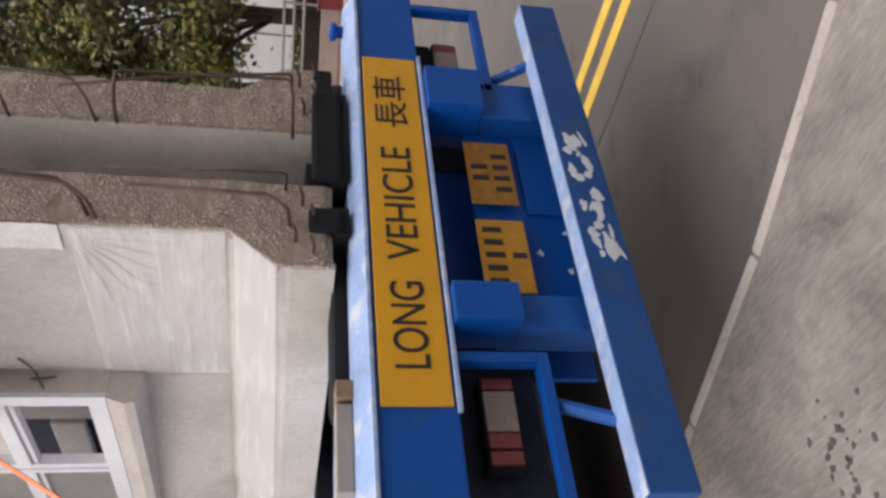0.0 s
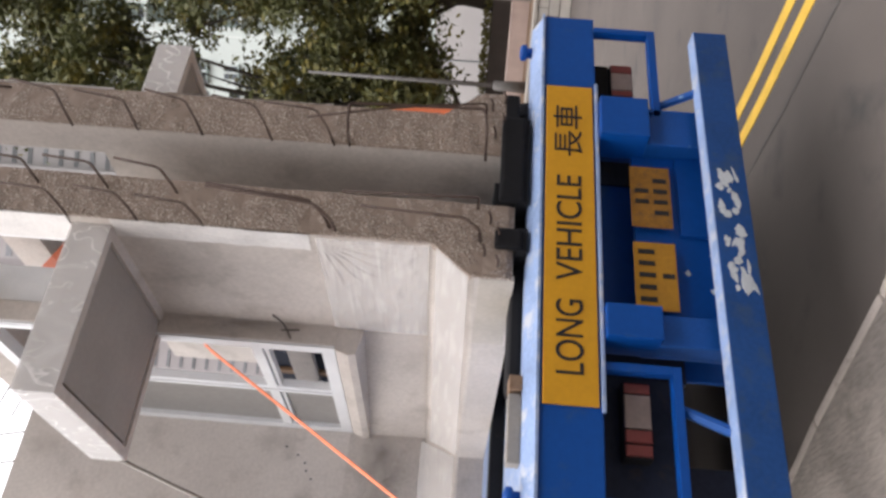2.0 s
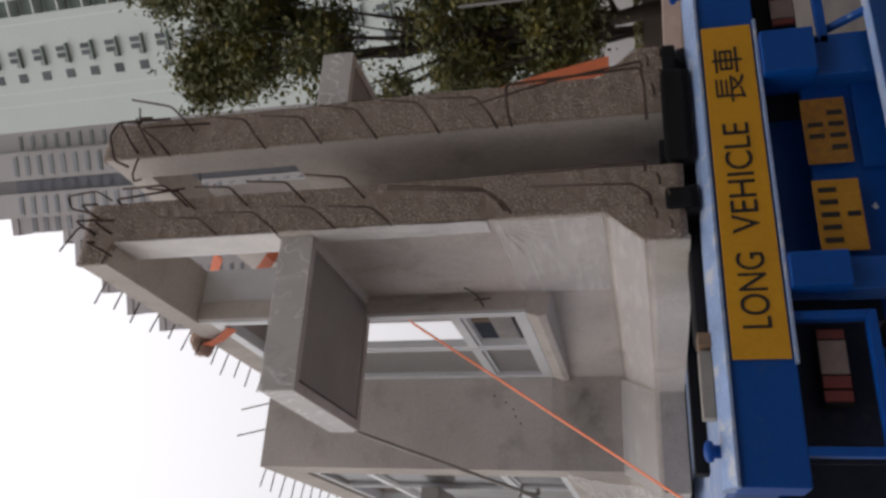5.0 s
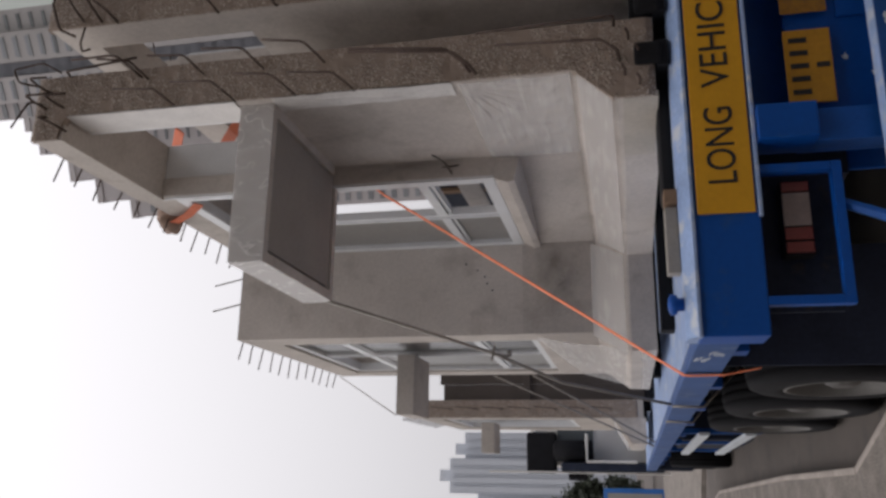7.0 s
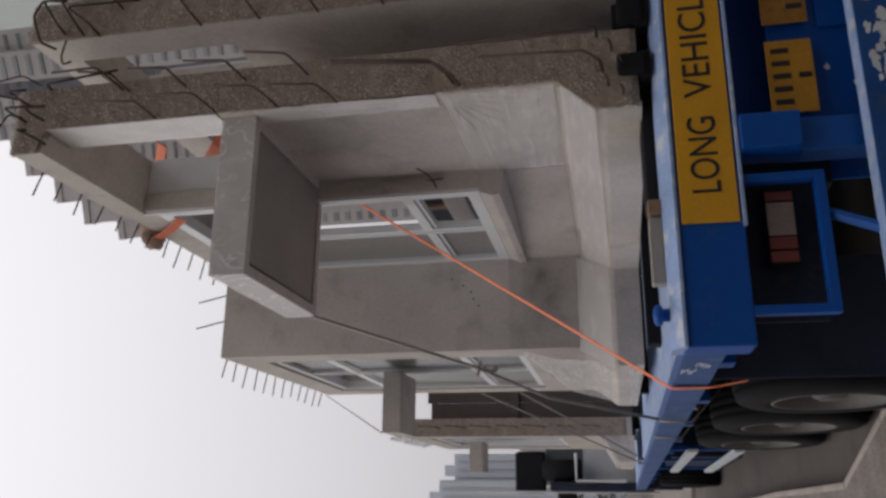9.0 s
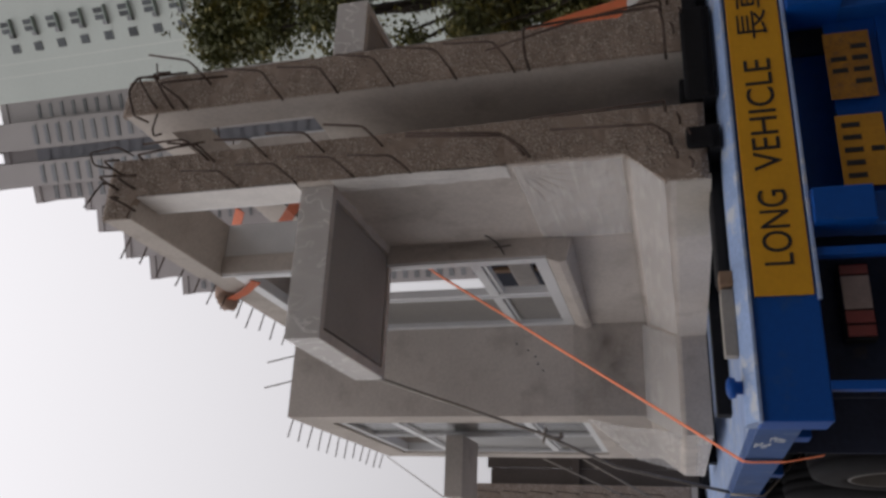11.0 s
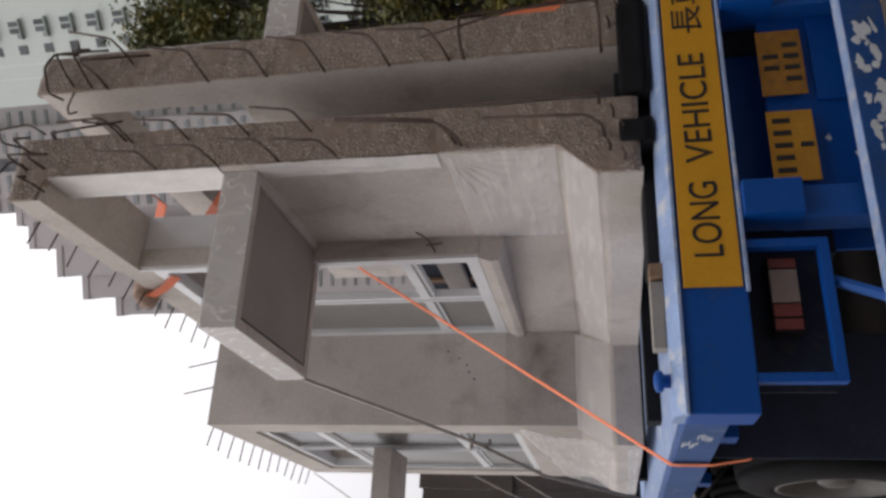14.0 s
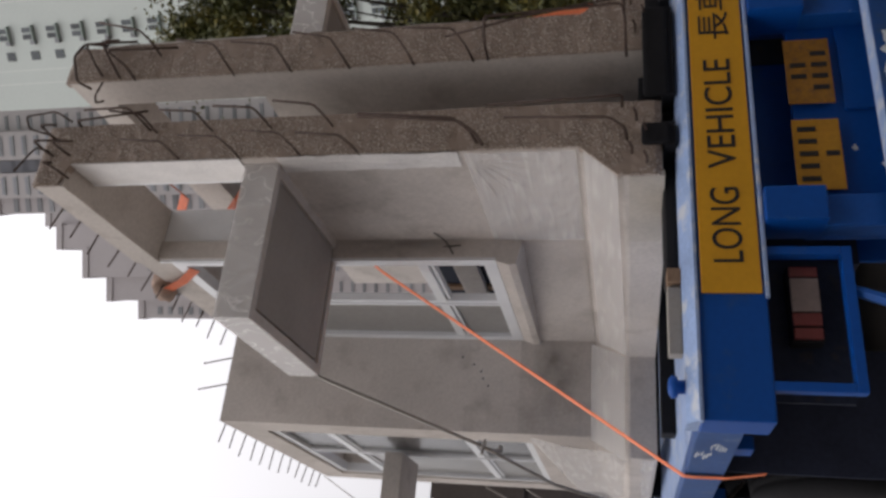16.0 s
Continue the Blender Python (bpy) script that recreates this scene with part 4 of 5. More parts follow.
# ---- second pair of panels, further up the trailer ----
def plain_panel(x_in, x_out, y0, y1, seed, s=1):
    """A straight facade panel with one tall window, a hood and a splayed foot; s=-1 faces right."""
    panel = thing("facade_panel", "grey precast concrete facade panel further along the trailer", "concrete panel", "panels on the trailer")
    def add(name, bm, mat, parent=panel, label="", smooth=False):
        return part(name, mirrored(bm, 0.0001 if s < 0 else 0), mat, parent, label, smooth)
    a, b = x_out, x_in
    wy0, wy1 = y0 + .35, y1 - .5
    add("wall", welded((a, b, y0, wy0, 1.534, 4.35), (a, b, wy0, wy1, 1.534, 2.4), (a, b, wy0, wy1, 4.1, 4.35), (a, b, wy1, y1, 1.534, 4.35)), CONC_DAMP)
    add("foot", foot_strip([(a, y0), (a, y1)], [(a - .3, y0 + .05), (a - .3, y1)]), CONC)
    add("rough_edge", rough_edge(lambda z: a, lambda z: b, y0, seed, 1.6, 4.36), AGG, label="hacked edge of bare aggregate")
    f = add("window", window_frame(a + .02, a + .09, wy0, wy1, 2.4, 4.1, .06), ALU, label="white aluminium window frame")
    add("mullion", boxes((a + .03, a + .08, (wy0 + wy1) / 2 - .03, (wy0 + wy1) / 2 + .03, 2.46, 4.04), bevel=.004), ALU, f)
    add("hood", boxes((a - .4, a, y0 + .95, y0 + 1.45, 3.5, 3.68), bevel=.006), CONC_DAMP)
    add("foot_film", prism([(a - .305, 1.72), (a - .004, 1.9), (a - .004, 1.905), (a - .31, 1.722)], "y", y0 + .1, y1), FILM2, label="creased clear polythene")
    rng = random.Random(seed)
    for k in range(12):
        y = y0 + .1 + .17 * k
        add("rebar", tube([(a + .05, y, 4.33), (a + .03, y - .01, 4.4), (a - .02, y - .02, 4.55 + rng.uniform(0, .05))], .006, 5), REBAR)
    for k in range(7):
        z = 1.9 + .33 * k
        add("rebar", tube(smooth_path([(a + .1, y0, z), (a + .11, y0 - .09, z + .03), (a + .13, y0 - .08, z + .28)]), .007, 5), REBAR)
    return panel


plain_panel(-.9, -1.12, 7.0, 9.9, 21)
plain_panel(-.9, -1.12, 7.0, 9.9, 23, -1)
screen = thing("timber_screen", "dark brown timber boards standing between the concrete panels", "boards")
for k in range(4):
    part("board", boxes((-.895 + .2 * k, -.7 + .2 * k, 7.1 + .012 * (k % 2), 7.135 + .012 * (k % 2), 1.5055, 4.02 + .05 * (k % 3)), bevel=.005), BROWN, screen)
part("batten", boxes((-.9, -.1, 7.06, 7.098, 2.9, 2.99), bevel=.004), BROWN, screen)

# ---- straps, slings and cables ----
def strap(points, side, width, mat, label, name="strap"):
    solid(name, ribbon(points, side, width), mat, label, "strap", "lashing straps")


strap([(-.1, 1.16, 3.2), (-.205, 1.17, 3.07), (-1.311, .96, 1.438), (-1.315, .96, 1.41), (-1.311, .97, 1.25), (-1.27, 1.05, 1.07)], (0, 1, .1), .055, ORANGE, "taut orange webbing strap over the trailer's side rail")
strap([(.88, .6, 2.8), (1.03, .6, 2.25), (1.11, .6, 1.86)], (1, 0, 0), .12, ORANGE, "flat orange lashing band hanging beside a panel")
strap([(.42, 1.0, 4.62), (.3, 1.12, 4.43), (.25, 1.5, 4.69)], (.4, .2, .5), .12, ORANGE_DK, "faded orange lifting sling between the panels")
strap([(.42, 1.15, 4.0), (.3, 1.22, 4.11), (.3, 1.6, 4.42), (.42, 1.7, 4.62)], (.4, .2, .5), .12, ORANGE_DK, "faded orange lifting sling between the panels")
strap([(-.214, 1.12, 4.24), (-.22, 1.3, 4.42), (-.222, 1.44, 4.61), (-.1, 1.5, 4.64), (.06, 1.5, 4.61)], (0, 1, -.8), .06, ORANGE_DK, "orange lifting sling over the panel's top edge")
bm = bmesh.new()
bmesh.ops.create_icosphere(bm, subdivisions=3, radius=1)
for v in bm.verts:
    v.co = Vector((v.co.x * .1, v.co.y * .1, v.co.z * .08)) * (1 + noise.noise(v.co * 2) * .35) + Vector((-.17, 1.47, 4.645))
solid("corner_pad", bm, SACK, "brown sacking pad under a lifting sling", "pad", smooth=True)


def cable(points, r, label):
    solid("lashing_cable", tube(points, r, 6), CABLE, label, "cable", "lashing cables", smooth=True)


cable([(-.864, 1.06, 3.34), (-1.075, 1.7, 2.515), (-1.238, 1.93, 2.1), (-1.342, 2.3, 1.44)], .01, "grey steel lashing cable from hood to deck edge")
cable([(-.862, 4.74, 2.98), (-1.46, 6.6, 1.44)], .0085, "grey steel lashing cable from panel to deck edge")
cable([(-.862, 4.74, 2.6), (-1.44, 6.0, 1.44)], .0085, "grey steel lashing cable from panel to deck edge")
cable([(-.86, 4.7, 4.57), (-1.34, 3.3, 3.565)], .005, "thin wire from the panel's top to the hood")
cable([(-1.362, 2.2, 1.44), (-1.368, 2.2, 1.25), (-1.1, 2.3, 1.0)], .008, "thin steel cable over the side rail")
cable([(-1.396, 3.2, 1.44), (-1.402, 3.2, 1.25), (-1.1, 3.3, 1.0)], .008, "thin steel cable over the side rail")
hook = thing("cable_hook", "small grey steel hook on a lashing cable", "hook")
part("hook_body", tube(smooth_path([(-1.075, 1.7, 2.52), (-1.1, 1.71, 2.45), (-1.09, 1.75, 2.4), (-1.06, 1.75, 2.41)]), .012, 6), CABLE, hook, smooth=True)
part("hook_pin", tube([(-1.13, 1.66, 2.5), (-1.03, 1.76, 2.5)], .009, 6), CABLE, hook)

# ---- tractor in front of the trailer ----
tractor = thing("tractor_unit", "pale road tractor with dark mirrors coupled to the trailer", "truck")
tractor.location.x = -.45
part("cab_body", boxes((-1.2, 1.2, 13.2, 15.2, 1.0, 3.65), bevel=.12), CAB, tractor)
part("rear_window", boxes((-.8, .8, 13.17, 13.2, 2.4, 3.1), bevel=.01), WINDOW_DK, tractor)
part("cab_side_tank", boxes((-1.25, -.7, 12.5, 13.15, .6, 1.3), bevel=.05), STEEL_DARK, tractor)
part("rear_box", boxes((-1.33, -.55, 12.95, 13.18, 3.1, 3.68), bevel=.06), RUBBER, tractor, "large black box behind the cab")
# dark panel added as the shaded left side of the cab
part("shade_panel", boxes((-1.28, -1.12, 12.7, 13.3, 1.1, 3.0), bevel=.03), STEEL_DARK, tractor)
part("corner_pole", tube([(-1.3, 12.9, 1.0), (-1.3, 12.9, 4.4)], .02, 6), CAB, tractor)
fil = part("air_filter", lathe([(2.4, 0), (2.4, .2), (3.1, .2), (3.15, .12), (3.15, 0)], 20, "z"), RUBBER, tractor, smooth=True)
fil.location = (-.9, 12.95, 0)
for s in (-1, 1):
    m = part("mirror", boxes((s * 1.34 - .12, s * 1.34 + .12, 14.6, 14.75, 2.6, 3.0), bevel=.05), RUBBER, tractor, "large black mirror housing")
    part("mirror_arm", tube([(s * 1.15, 14.8, 2.9), (s * 1.3, 14.7, 2.9)], .03, 6), RUBBER, m)
    part("tank_rail", tube([(s * 1.1, 12.6, 1.6), (s * 1.1, 12.6, 2.5), (s * .6, 12.6, 2.5)], .03, 6), CAB, tractor)
    part("tractor_wheel", TYRE, RUBBER, tractor).location = (s * 1.05, 12.2, .52)
    part("tractor_wheel", TYRE, RUBBER, tractor).location = (s * 1.05, 14.6, .52)
    part("chassis_rail", boxes((s * .45 - .05, s * .45 + .05, 11.2, 15, .8, 1.05)), STEEL_DARK, tractor)

# ---- road markings, joints, spots ----
for k, x in enumerate((1.62, 1.84)):
    line = [(x + .95, -9), (x + .2, -1.6), (x, -.1), (x - .06, .8), (x - .1, 3), (x - .1, 60)]
    solid("yellow_line", prism(offset_line(line, .05) + offset_line(line, -.05)[::-1], "z", 0.0, 0.004), YELLOW, "worn yellow line painted along the road's edge", "road marking", "double yellow lines", "structure")
joint = [(2.2, -9), (1.42, -1.6), (1.336, -.11), (1.277, .55), (1.2, 3), (1.2, 60)]
solid("channel_joint", prism(offset_line(joint, .012) + offset_line(joint, -.012)[::-1], "z", 0.0, 0.002), OIL, "dark joint along the road channel", "road joint", "", "structure")
rng = random.Random(12)
for k in range(26):
    cx, cy, r = rng.gauss(-1.02, .09), rng.gauss(-.15, .06), rng.uniform(.004, .017)
    pts = [(cx + math.cos(a) * r * rng.uniform(.4, 1.2), cy + math.sin(a) * r * rng.uniform(.4, 1.2)) for a in [i * 2 * math.pi / 10 for i in range(10)]]
    solid("oil_spot", prism(pts, "z", .117, .1195), OIL, "dark oily spot on the pavement", "stain", "pavement spots", "structure")
for x, y, w, h, turn, mat in ((.2, -1.5, .5, .34, 30, RUST), (-.85, -.6, .7, .3, 40, GREASE), (-1.5, -.3, .5, .35, 10, GREASE), (-.45, -.5, .4, .2, 60, GREASE), (-1.2, .7, .6, .4, 20, GREASE), (-2.3, 2.6, .9, .5, 70, GREASE), (-2.6, 4.6, 1.2, .5, 80, GREASE), (-.9, -1.2, .5, .3, 0, GREASE)):
    stain(mat, pose(x, y, .1192, 0, 0, turn), w, h, pavement, "dried stain on the concrete")
for y0, x1 in ((3.27, -1.75), (6.3, -1.9), (9.2, -2.0), (12.3, -2.13)):
    solid("pavement_joint", boxes((-12, x1, y0, y0 + .02, .1, .1195)), MORTAR, "straight joint across the pavement", "joint", "", "structure")

# kerbstones, each a piece of its own
kerb = tagged(new("kerb"), "pale concrete kerb along the pavement", "kerb", "", "structure")
stones = along(KERB_LINE[2:14], .9)
for a, b in zip(stones, stones[1:]):
    l = math.hypot(b[0] - a[0], b[1] - a[1])
    bm = boxes((.003, l - .003, 0, .058, -.05, .122), bevel=.016)
    st = part("kerbstone", bm, KERBSTONE, kerb)
    st.matrix_basis = Matrix.Translation((a[0], a[1], 0)) @ Matrix.Rotation(math.atan2(b[1] - a[1], b[0] - a[0]), 4, "Z")
far = KERB_LINE[:3]
part("kerb_run", prism(far + offset_line(KERB_LINE, .055)[:3][::-1], "z", -.05, .12), KERBSTONE, kerb)
far = KERB_LINE[13:]
part("kerb_run", prism(far + offset_line(KERB_LINE, .055)[13:][::-1], "z", -.05, .12), KERBSTONE, kerb)


# ---- across the road ----
def facing(az, dist, eye=(-1.78, -3.1)):
    """The pose of something at that bearing and distance which faces the parked trailer's rear: its own -y looks back."""
    a = radians(az)
    return pose(eye[0] + dist * math.sin(a), eye[1] + dist * math.cos(a), 0, 0, 0, -az)


wall = new("retaining_wall", mesh_of("retaining_wall", boxes((-9, 16, .02, .3, 0, .63)), MORTAR))
wall.matrix_basis = facing(45, 16.2)
tagged(wall, "low retaining wall of pale squared blocks", "wall", "", "structure")
BLOCKS = [mesh_of("block", boxes((0, w, 0, .2, 0, .195), bevel=.012), STONE) for w in (.3, .4, .5)]
rng = random.Random(2)
for row in range(3):
    x = -9 + rng.uniform(0, .2)
    while x < 15.4:
        k = rng.randrange(3)
        b = part("block", BLOCKS[k], STONE, wall)
        b.location = (x, rng.uniform(-.012, .01), .012 + row * .21)
        x += (.3, .4, .5)[k] + .014
coping = new("coping", mesh_of("coping", boxes((-9, 16, -.04, .5, .632, .7), bevel=.01), KERB))
coping.parent = wall
bed = tagged(new("planter", mesh_of("planter", boxes((-9, 16, .5, 9, 0, .66)), SOIL)), "raised bed of brown earth behind the wall", "planter", "", "structure")
bed.matrix_basis = facing(45, 16.2)
rail = thing("footpath_edge", "pale pinkish concrete path edging behind the planter", "edging")
rail.matrix_basis = facing(45, 18.4)
part("edging", boxes((-9, 16, 0, .3, .66, 1.05), bevel=.02), PATH_PINK, rail)
hoarding = thing("hoarding", "row of pale sheet panels with dark gaps", "hoarding")
hoarding.matrix_basis = facing(44, 33)
SHEET = mesh_of("panel", boxes((0, 2.36, 0, .04, .0, 3.4), bevel=.01), HOARD)
for k in range(14):
    part("panel", SHEET, HOARD, hoarding).location = (-12 + 2.4 * k, 0, 0)
    part("post", boxes((-12 + 2.4 * k - .03, -12 + 2.4 * k, -.03, .06, 0, 3.45)), STEEL_DARK, hoarding)
lamp_post = thing("lamp_post", "slim grey street lamp post", "lamp post")
lamp_post.matrix_basis = facing(42.1, 17.2)
part("pole", tube([(0, 0, .66), (0, 0, 3), (0, 0, 5.2)], .055, 12, end_radius=.03), POST, lamp_post, smooth=True)
part("base", lathe([(.66, 0), (.66, .12), (1.3, .1), (1.34, .07), (1.34, 0)], 14, "z"), POST, lamp_post, smooth=True)
fence = thing("railing", "grey metal railing beside the planting", "railing")
fence.matrix_basis = facing(53, 18)
for k in range(3):
    part("rail", tube([(-1.6, 0, 1.42 + .2 * k), (1.8, 0, 1.42 + .2 * k)], .03, 8), CABLE, fence)
for x in (-1.6, 0, 1.8):
    part("post", tube([(x, 0, .6), (x, 0, 1.86)], .03, 8), CABLE, fence)
box_red = thing("hydrant_box", "red painted steel box beside the railing", "box")
box_red.matrix_basis = facing(53.4, 17.6)
part("box_body", boxes((-.2, .5, 0, .3, .66, 1.12), bevel=.02), RED, box_red)
part("box_lid", boxes((-.23, .53, -.03, .33, 1.12, 1.17), bevel=.01), RED, box_red)


# ---- trees ----
def tree(az, dist, height, spread, low, seed, leaves=9000, lean=0.0, size=1.0, leaf=LEAF, gap=None):
    rng = random.Random(seed)
    t = thing("tree", "broad evergreen street tree with dense dark leaves", "tree", "roadside trees")
    t.matrix_basis = facing(az, dist)
    crook = [(0, 0, .6)]
    for k in range(1, 7):
        crook.append((lean * k / 6 + rng.uniform(-.12, .12), rng.uniform(-.12, .12), .6 + (height * .62) * k / 6))
    bm = tube(crook, .2, 10, end_radius=.08)
    ends = []
    n = 70
    while len(ends) < n:
        a, e, r = rng.uniform(0, 2 * math.pi), rng.uniform(0, 1), rng.random() ** .45
        z = low + (height - low) * e
        wide = spread * (math.sin(math.pi * (.16 + .8 * e)) ** .7) * rng.uniform(.75, 1.12)
        if gap and gap[0] < z < gap[1] and rng.random() < .9:
            continue
        ends.append(Vector((lean * e + math.cos(a) * r * wide, math.sin(a) * r * wide, z)))
    for c in ends[:22]:
        k = min(5, max(1, int((c.z / height) * 6) - 1))
        s = Vector(crook[k])
        mid = s.lerp(c, .5) + Vector((rng.uniform(-.3, .3), rng.uniform(-.3, .3), rng.uniform(-.1, .4)))
        tube(smooth_path([s, mid, c], 3), .07, 5, bm, .014)
    part("trunk", bm, BARK, t, smooth=True)
    verts, faces = [], []
    for i in range(leaves):
        c = ends[rng.randrange(n)]
        r = .3 + .5 * rng.random()
        d = Vector((rng.gauss(0, 1), rng.gauss(0, 1), rng.gauss(0, .75)))
        p = c + d * r * .62
        u = Vector((rng.gauss(0, 1), rng.gauss(0, 1), rng.gauss(0, .7))).normalized()
        w = u.cross(Vector((rng.gauss(0, 1), rng.gauss(0, 1), rng.gauss(0, 1)))).normalized()
        l, b = rng.uniform(.055, .1) * size, rng.uniform(.03, .05) * size
        f = w.cross(u) * .02
        q = len(verts)
        verts += [p - u * l, p + w * b + f, p + u * l, p - w * b + f]
        faces.append((q, q + 1, q + 2, q + 3))
    me = bpy.data.meshes.new("crown")
    me.from_pydata([tuple(v) for v in verts], [], faces)
    me.materials.append(leaf)
    tagged(part("crown", me, leaf, t, "dark green leaves with yellowish tips"), kind="stuff")
    return t


tree(40.5, 20.5, 13.2, 2.35, 2.7, 1, 30000, -.4, 1.2, gap=(6.5, 8.6))
tree(47.4, 21.5, 15.0, 3.1, 3.2, 2, 38000, .4, 1.2, gap=(6.7, 9.2))
tree(52.5, 19.5, 13.5, 3.1, 3.0, 3, 30000, 0, 1.2)
tree(57.5, 20.5, 14.0, 3.4, 2.6, 4, 20000)
tree(38.9, 24.0, 7.0, 2.0, 2.9, 5, 14000)
hedge = tagged(new("hedge"), "clipped yellowish hedge behind brown boards", "hedge")
hedge.matrix_basis = facing(45, 21.2)
part("board", boxes((-10, 16, 0, .1, .0, 1.42)), BROWN, hedge)
verts, faces = [], []
rng = random.Random(77)
for k in range(9000):
    p = Vector((rng.uniform(-10, 16), rng.uniform(.05, .7), rng.uniform(1.2, 1.62) + noise.noise(Vector((k * .01, 0, 0))) * .05))
    u, w = Vector((rng.gauss(0, 1), rng.gauss(0, 1), rng.gauss(0, 1))).normalized() * .07, Vector((rng.gauss(0, 1), rng.gauss(0, 1), rng.gauss(0, 1))).normalized() * .05
    q = len(verts)
    verts += [tuple(p - u), tuple(p + w), tuple(p + u), tuple(p - w)]
    faces.append((q, q + 1, q + 2, q + 3))
me = bpy.data.meshes.new("foliage")
me.from_pydata(verts, [], faces)
me.materials.append(HEDGE)
tagged(part("foliage", me, HEDGE, hedge), kind="stuff")


# ---- towers ----
def tower(name, az, dist, label, blocks, cols, floor, z0, z1, mat, depth=16):
    """A slab of flats: blocks are (u0, u1, top, set back), cols are (kind, u, width, height, material)."""
    t = thing(name, label, "tower block", "tower blocks")
    t.matrix_basis = facing(az, dist)
    for u0, u1, top, back in blocks:
        part("wall", boxes((u0, u1, back, depth, 0, top)), mat, t)
        part("roof", boxes((u0 - .2, u1 + .2, back - .2, depth, top, top + 1.1)), mat, t)
    for n, u, w, h, m, y, d in cols:
        me = mesh_of(n, boxes((-w / 2, w / 2, 0, d, 0, h)), m)
        z = z0
        while z < z1:
            part(n, me, m, t).location = (u, y - d + .04, z)
            z += floor
    return t


# the bays' back walls have recess shade put into their darker sage colour
main_tower = tower("tower_block", 44, 77, "tall pale green tower block with finned balcony bays", [(-10.4, 1.5, 105, 0), (1.5, 7.4, 105, 1.6), (9.8, 18, 105, 1.4), (18, 24, 105, 0)],
      [("window", -4.7, .9, 1.0, WINDOW_DK, 0, .12), ("window", -2.75, .5, 1.5, WINDOW_DK, 0, .12), ("window", -2.05, .5, 1.5, WINDOW_DK, 0, .12), ("window_hood", -2.4, 1.7, .14, TOWER_G, 0, .5), ("air_conditioner", -3.3, .5, .5, WINDOW_MD, 0, .45),
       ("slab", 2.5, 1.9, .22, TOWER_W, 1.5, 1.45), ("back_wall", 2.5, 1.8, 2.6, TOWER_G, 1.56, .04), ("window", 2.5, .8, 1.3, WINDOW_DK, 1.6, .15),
       ("bay_fin", 3.5, .3, 2.98, TOWER_W, 1.5, 1.7),
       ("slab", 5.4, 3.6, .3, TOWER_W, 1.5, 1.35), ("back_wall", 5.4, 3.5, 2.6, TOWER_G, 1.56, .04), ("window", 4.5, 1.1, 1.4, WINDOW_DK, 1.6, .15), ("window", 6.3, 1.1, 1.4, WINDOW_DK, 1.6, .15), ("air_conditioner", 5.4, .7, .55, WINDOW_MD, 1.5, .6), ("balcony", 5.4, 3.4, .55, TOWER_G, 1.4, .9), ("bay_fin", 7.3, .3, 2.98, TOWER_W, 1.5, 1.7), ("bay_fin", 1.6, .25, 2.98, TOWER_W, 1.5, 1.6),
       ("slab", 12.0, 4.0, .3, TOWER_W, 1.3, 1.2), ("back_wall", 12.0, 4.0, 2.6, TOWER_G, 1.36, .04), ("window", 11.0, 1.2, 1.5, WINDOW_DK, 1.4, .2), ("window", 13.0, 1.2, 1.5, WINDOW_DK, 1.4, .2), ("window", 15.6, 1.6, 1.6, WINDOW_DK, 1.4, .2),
       ("slab_edge", -8, 4.6, .1, TOWER_L, 0, .03), ("slab_edge", -.4, 3.0, .1, TOWER_L, 0, .03), ("panel_rib", -6.2, .08, 2.9, TOWER_L, 0, .05), ("panel_rib", -7.6, .08, 2.9, TOWER_L, 0, .05), ("panel_rib", .9, .1, 2.9, TOWER_L, 0, .05)], 2.98, 23.66, 96, TOWER_W)
part("stair_core", boxes((7.45, 9.8, -.2, 16, 0, 105)), TOWER_G, main_tower, "smooth sage green stair core")
tower("tower_block", 32, 95, "pinkish grey tower block with ranks of small windows", [(-6.9, -4.6, 87.5, 2), (-4.6, -1.2, 95, 0), (-1.2, .6, 92, 2.5), (.6, 4.4, 93, 0), (4.4, 9, 90, 1.5)],
      [("window", -5.7, 1.9, .75, WINDOW_MD, 2, .15), ("window", -2.9, 2.5, .42, WINDOW_MD, 0, .15), ("spandrel", -2.9, 2.3, .8, TOWER_B, 0, .06), ("dark_bay", -.3, 1.7, 2.7, TOWER_B, 2.5, .3),
       ("window", 2.5, 2.7, .42, WINDOW_MD, 0, .15), ("spandrel", 2.5, 2.5, .8, TOWER_B, 0, .06), ("window", 5.7, 1.9, .5, WINDOW_MD, 1.5, .15), ("window", 8.0, 1.4, .5, WINDOW_MD, 1.5, .15)], 1.9, 18, 85.5, TOWER_P)
tower("tower_block", 24, 118, "grey stepped tower block with ranks of small windows", [(-9.5, -6.5, 80.5, 3), (-6.5, -2.6, 85.5, 1.5), (-2.6, 2.2, 89, 0), (2.2, 6.2, 94, 0), (6.2, 9, 97, 1)],
      [("window", -8.2, 1.3, .8, WINDOW_MD, 3, .15), ("window", -4.5, 2.5, .45, WINDOW_MD, 1.5, .15), ("window", -.2, 2.8, .45, WINDOW_MD, 0, .15), ("spandrel", -.2, 2.6, .8, TOWER_B, 0, .06),
       ("window", 4.2, 2.6, .45, WINDOW_MD, 0, .15)], 1.9, 24, 78, TOWER_P)
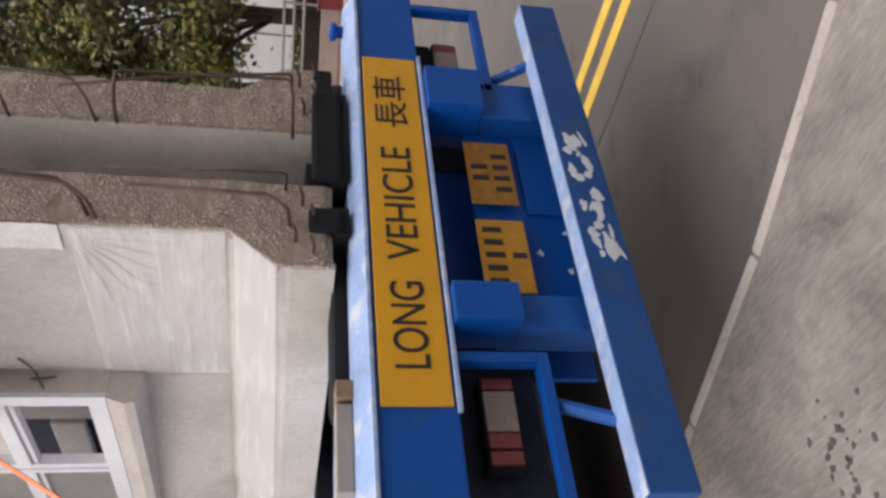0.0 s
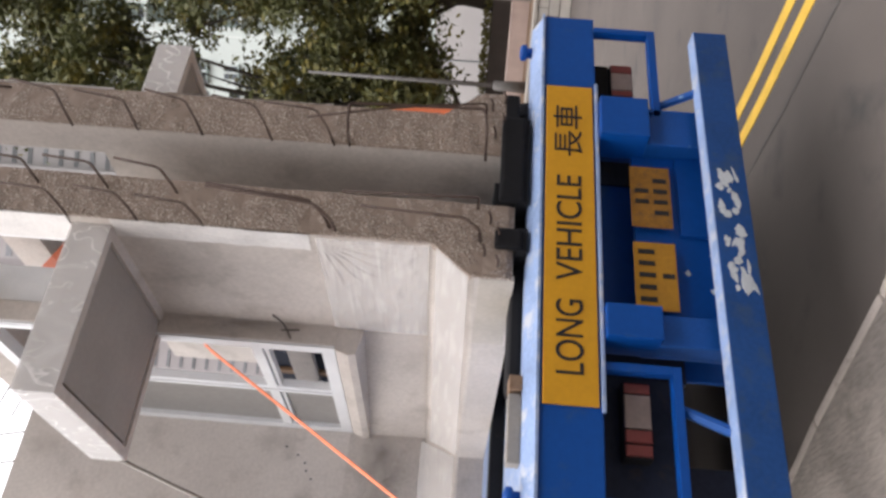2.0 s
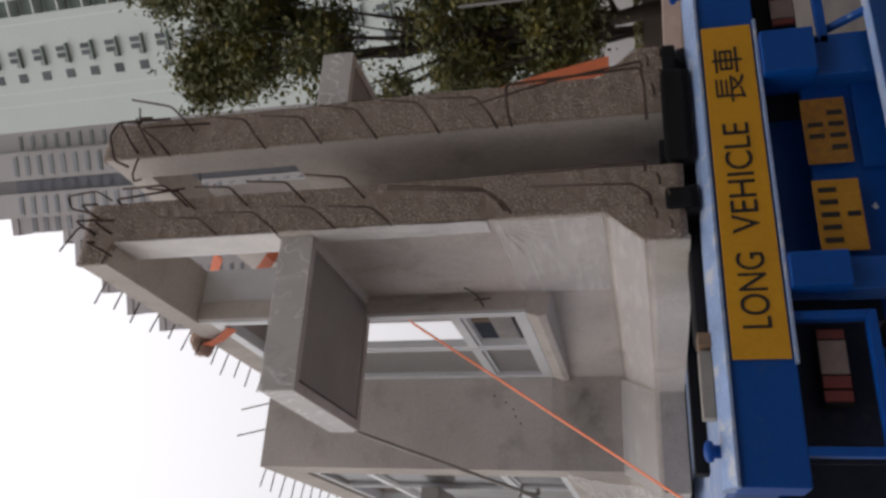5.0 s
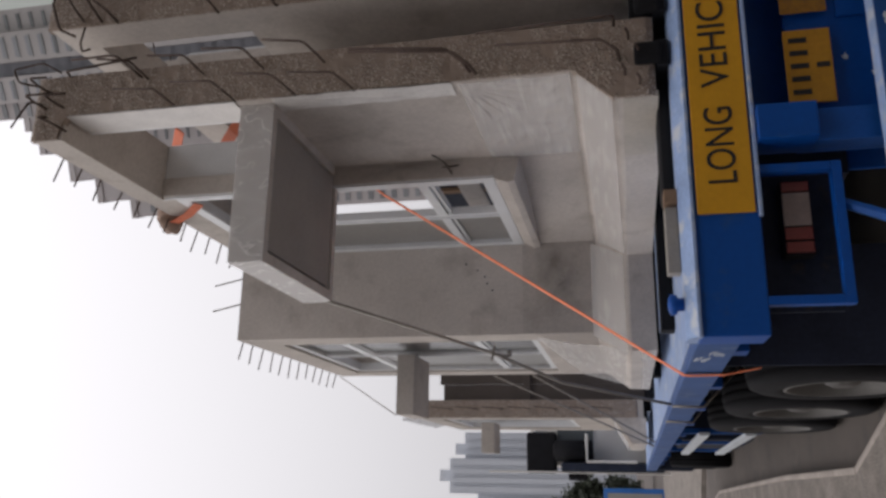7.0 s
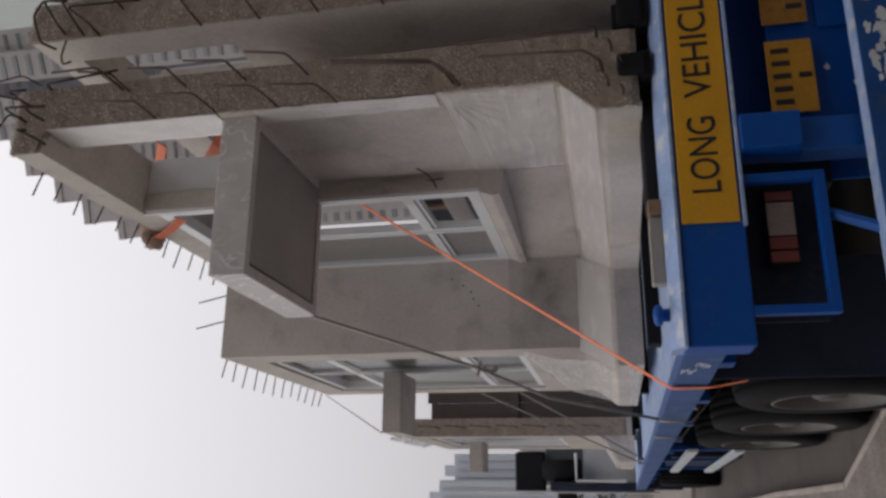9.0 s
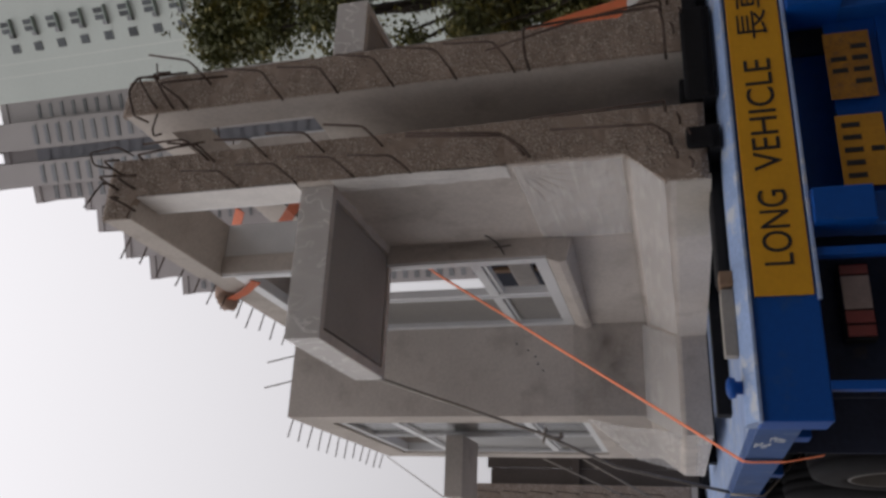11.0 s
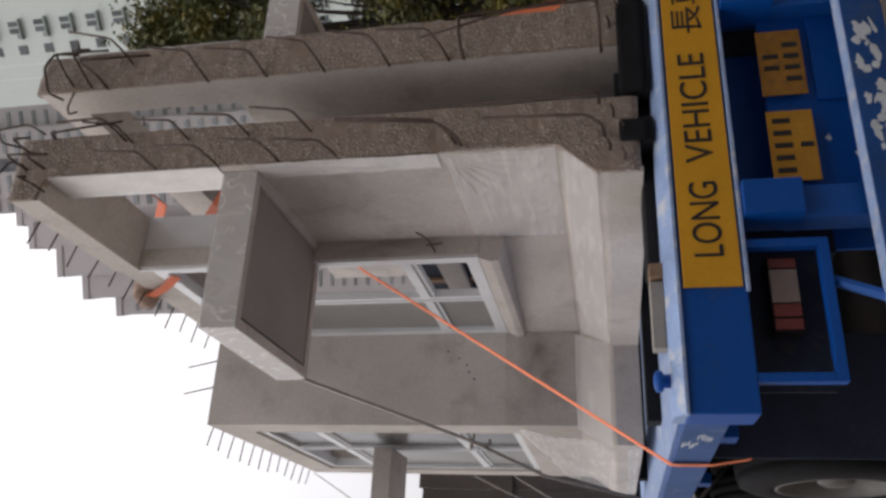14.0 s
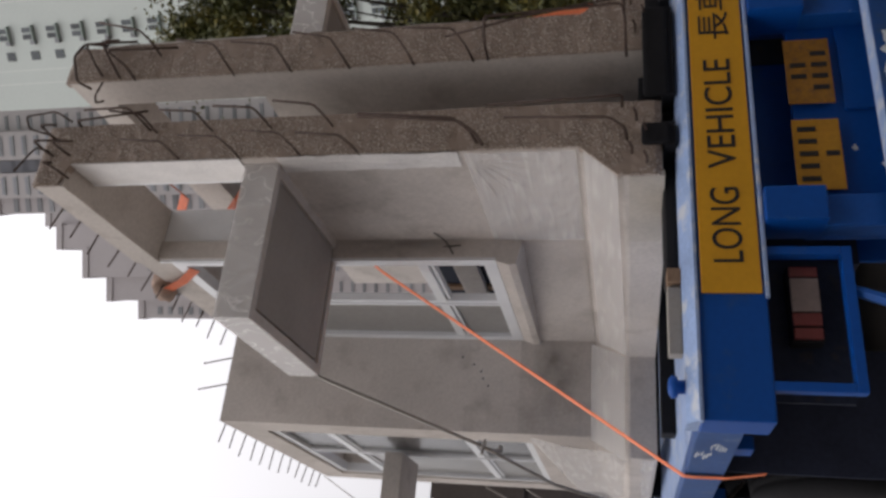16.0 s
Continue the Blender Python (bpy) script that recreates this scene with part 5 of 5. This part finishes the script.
for az, d, w, top, lab in ((1.6, 300, 12, 61, "grey tower far up the road, haze put into its colour"), (-.2, 290, 12, 64.5, "grey tower far up the road, haze put into its colour"), (-2.6, 310, 15, 58, "grey tower far up the road, haze put into its colour"), (-4.8, 300, 15, 59, "grey tower far up the road, haze put into its colour"), (-7.4, 290, 16, 57, "grey tower far up the road, haze put into its colour")):
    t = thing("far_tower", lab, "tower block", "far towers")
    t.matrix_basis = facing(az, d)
    part("wall", boxes((-w / 2, w / 2, 0, 14, 0, top)), TOWER_HAZE, t)
    part("roof_house", boxes((-w / 6, w / 6, 2, 10, top, top + 4)), TOWER_HAZE, t)
    fin = mesh_of("bay", boxes((-.8, .8, -.8, .1, 0, top - 2)), TOWER_HAZE)
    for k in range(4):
        part("bay", fin, TOWER_HAZE, t).location = (-w / 2 + (k + .5) * w / 4, 0, 1)

# ---- up the road: site office, trees, lamp ----
office = thing("site_office", "blue site cabins with pale panels beside the road", "cabin")
office.matrix_basis = facing(-3.6, 46)
for x0, x1, p0, p1, z0, z1 in ((-.2, 2.2, .25, 1.95, .15, 3.0), (-2.95, -.3, -2.4, -.5, 1.55, 2.5), (-5.7, -3.05, -5.1, -3.5, 1.55, 2.5)):
    c = part("cabin", boxes((x0, x1, 0, 2.4, 0, 3.2), bevel=.05), CONTAINER, office)
    part("panel", boxes((p0, p1, -.04, 0, z0, z1), bevel=.01), OFFWHITE, c)
for az, d, h, s, seed in ((-1.5, 70, 6.6, 1.7, 31), (-3.6, 66, 9.2, 2.4, 32), (-6.2, 64, 9.4, 3.0, 33)):
    tree(az, d, h, s, 1.2, seed, 11000, 0, 2.4, LEAF_SHADED)
pole = thing("lamp_post", "slim far street lamp post", "lamp post")
pole.matrix_basis = facing(-2.2, 60)
part("pole", tube([(0, 0, 0), (0, 0, 9.6)], .09, 8), CABLE, pole)
part("lantern", boxes((-.25, .25, -.5, .3, 9.55, 9.8), bevel=.06), CABLE, pole)

# unseen plain walls, added behind and beside the camera to block low sky light
for n, x0, x1, y0, y1, h in (("sky_block_west", -27, -25, -18, 22, 7), ("sky_block_south", -25, 30, -16, -14, 17)):
    solid(n, boxes((x0, x1, y0, y1, 0, h)), MORTAR, "unseen plain grey wall added to hold back low sky light", "wall", kind="structure")
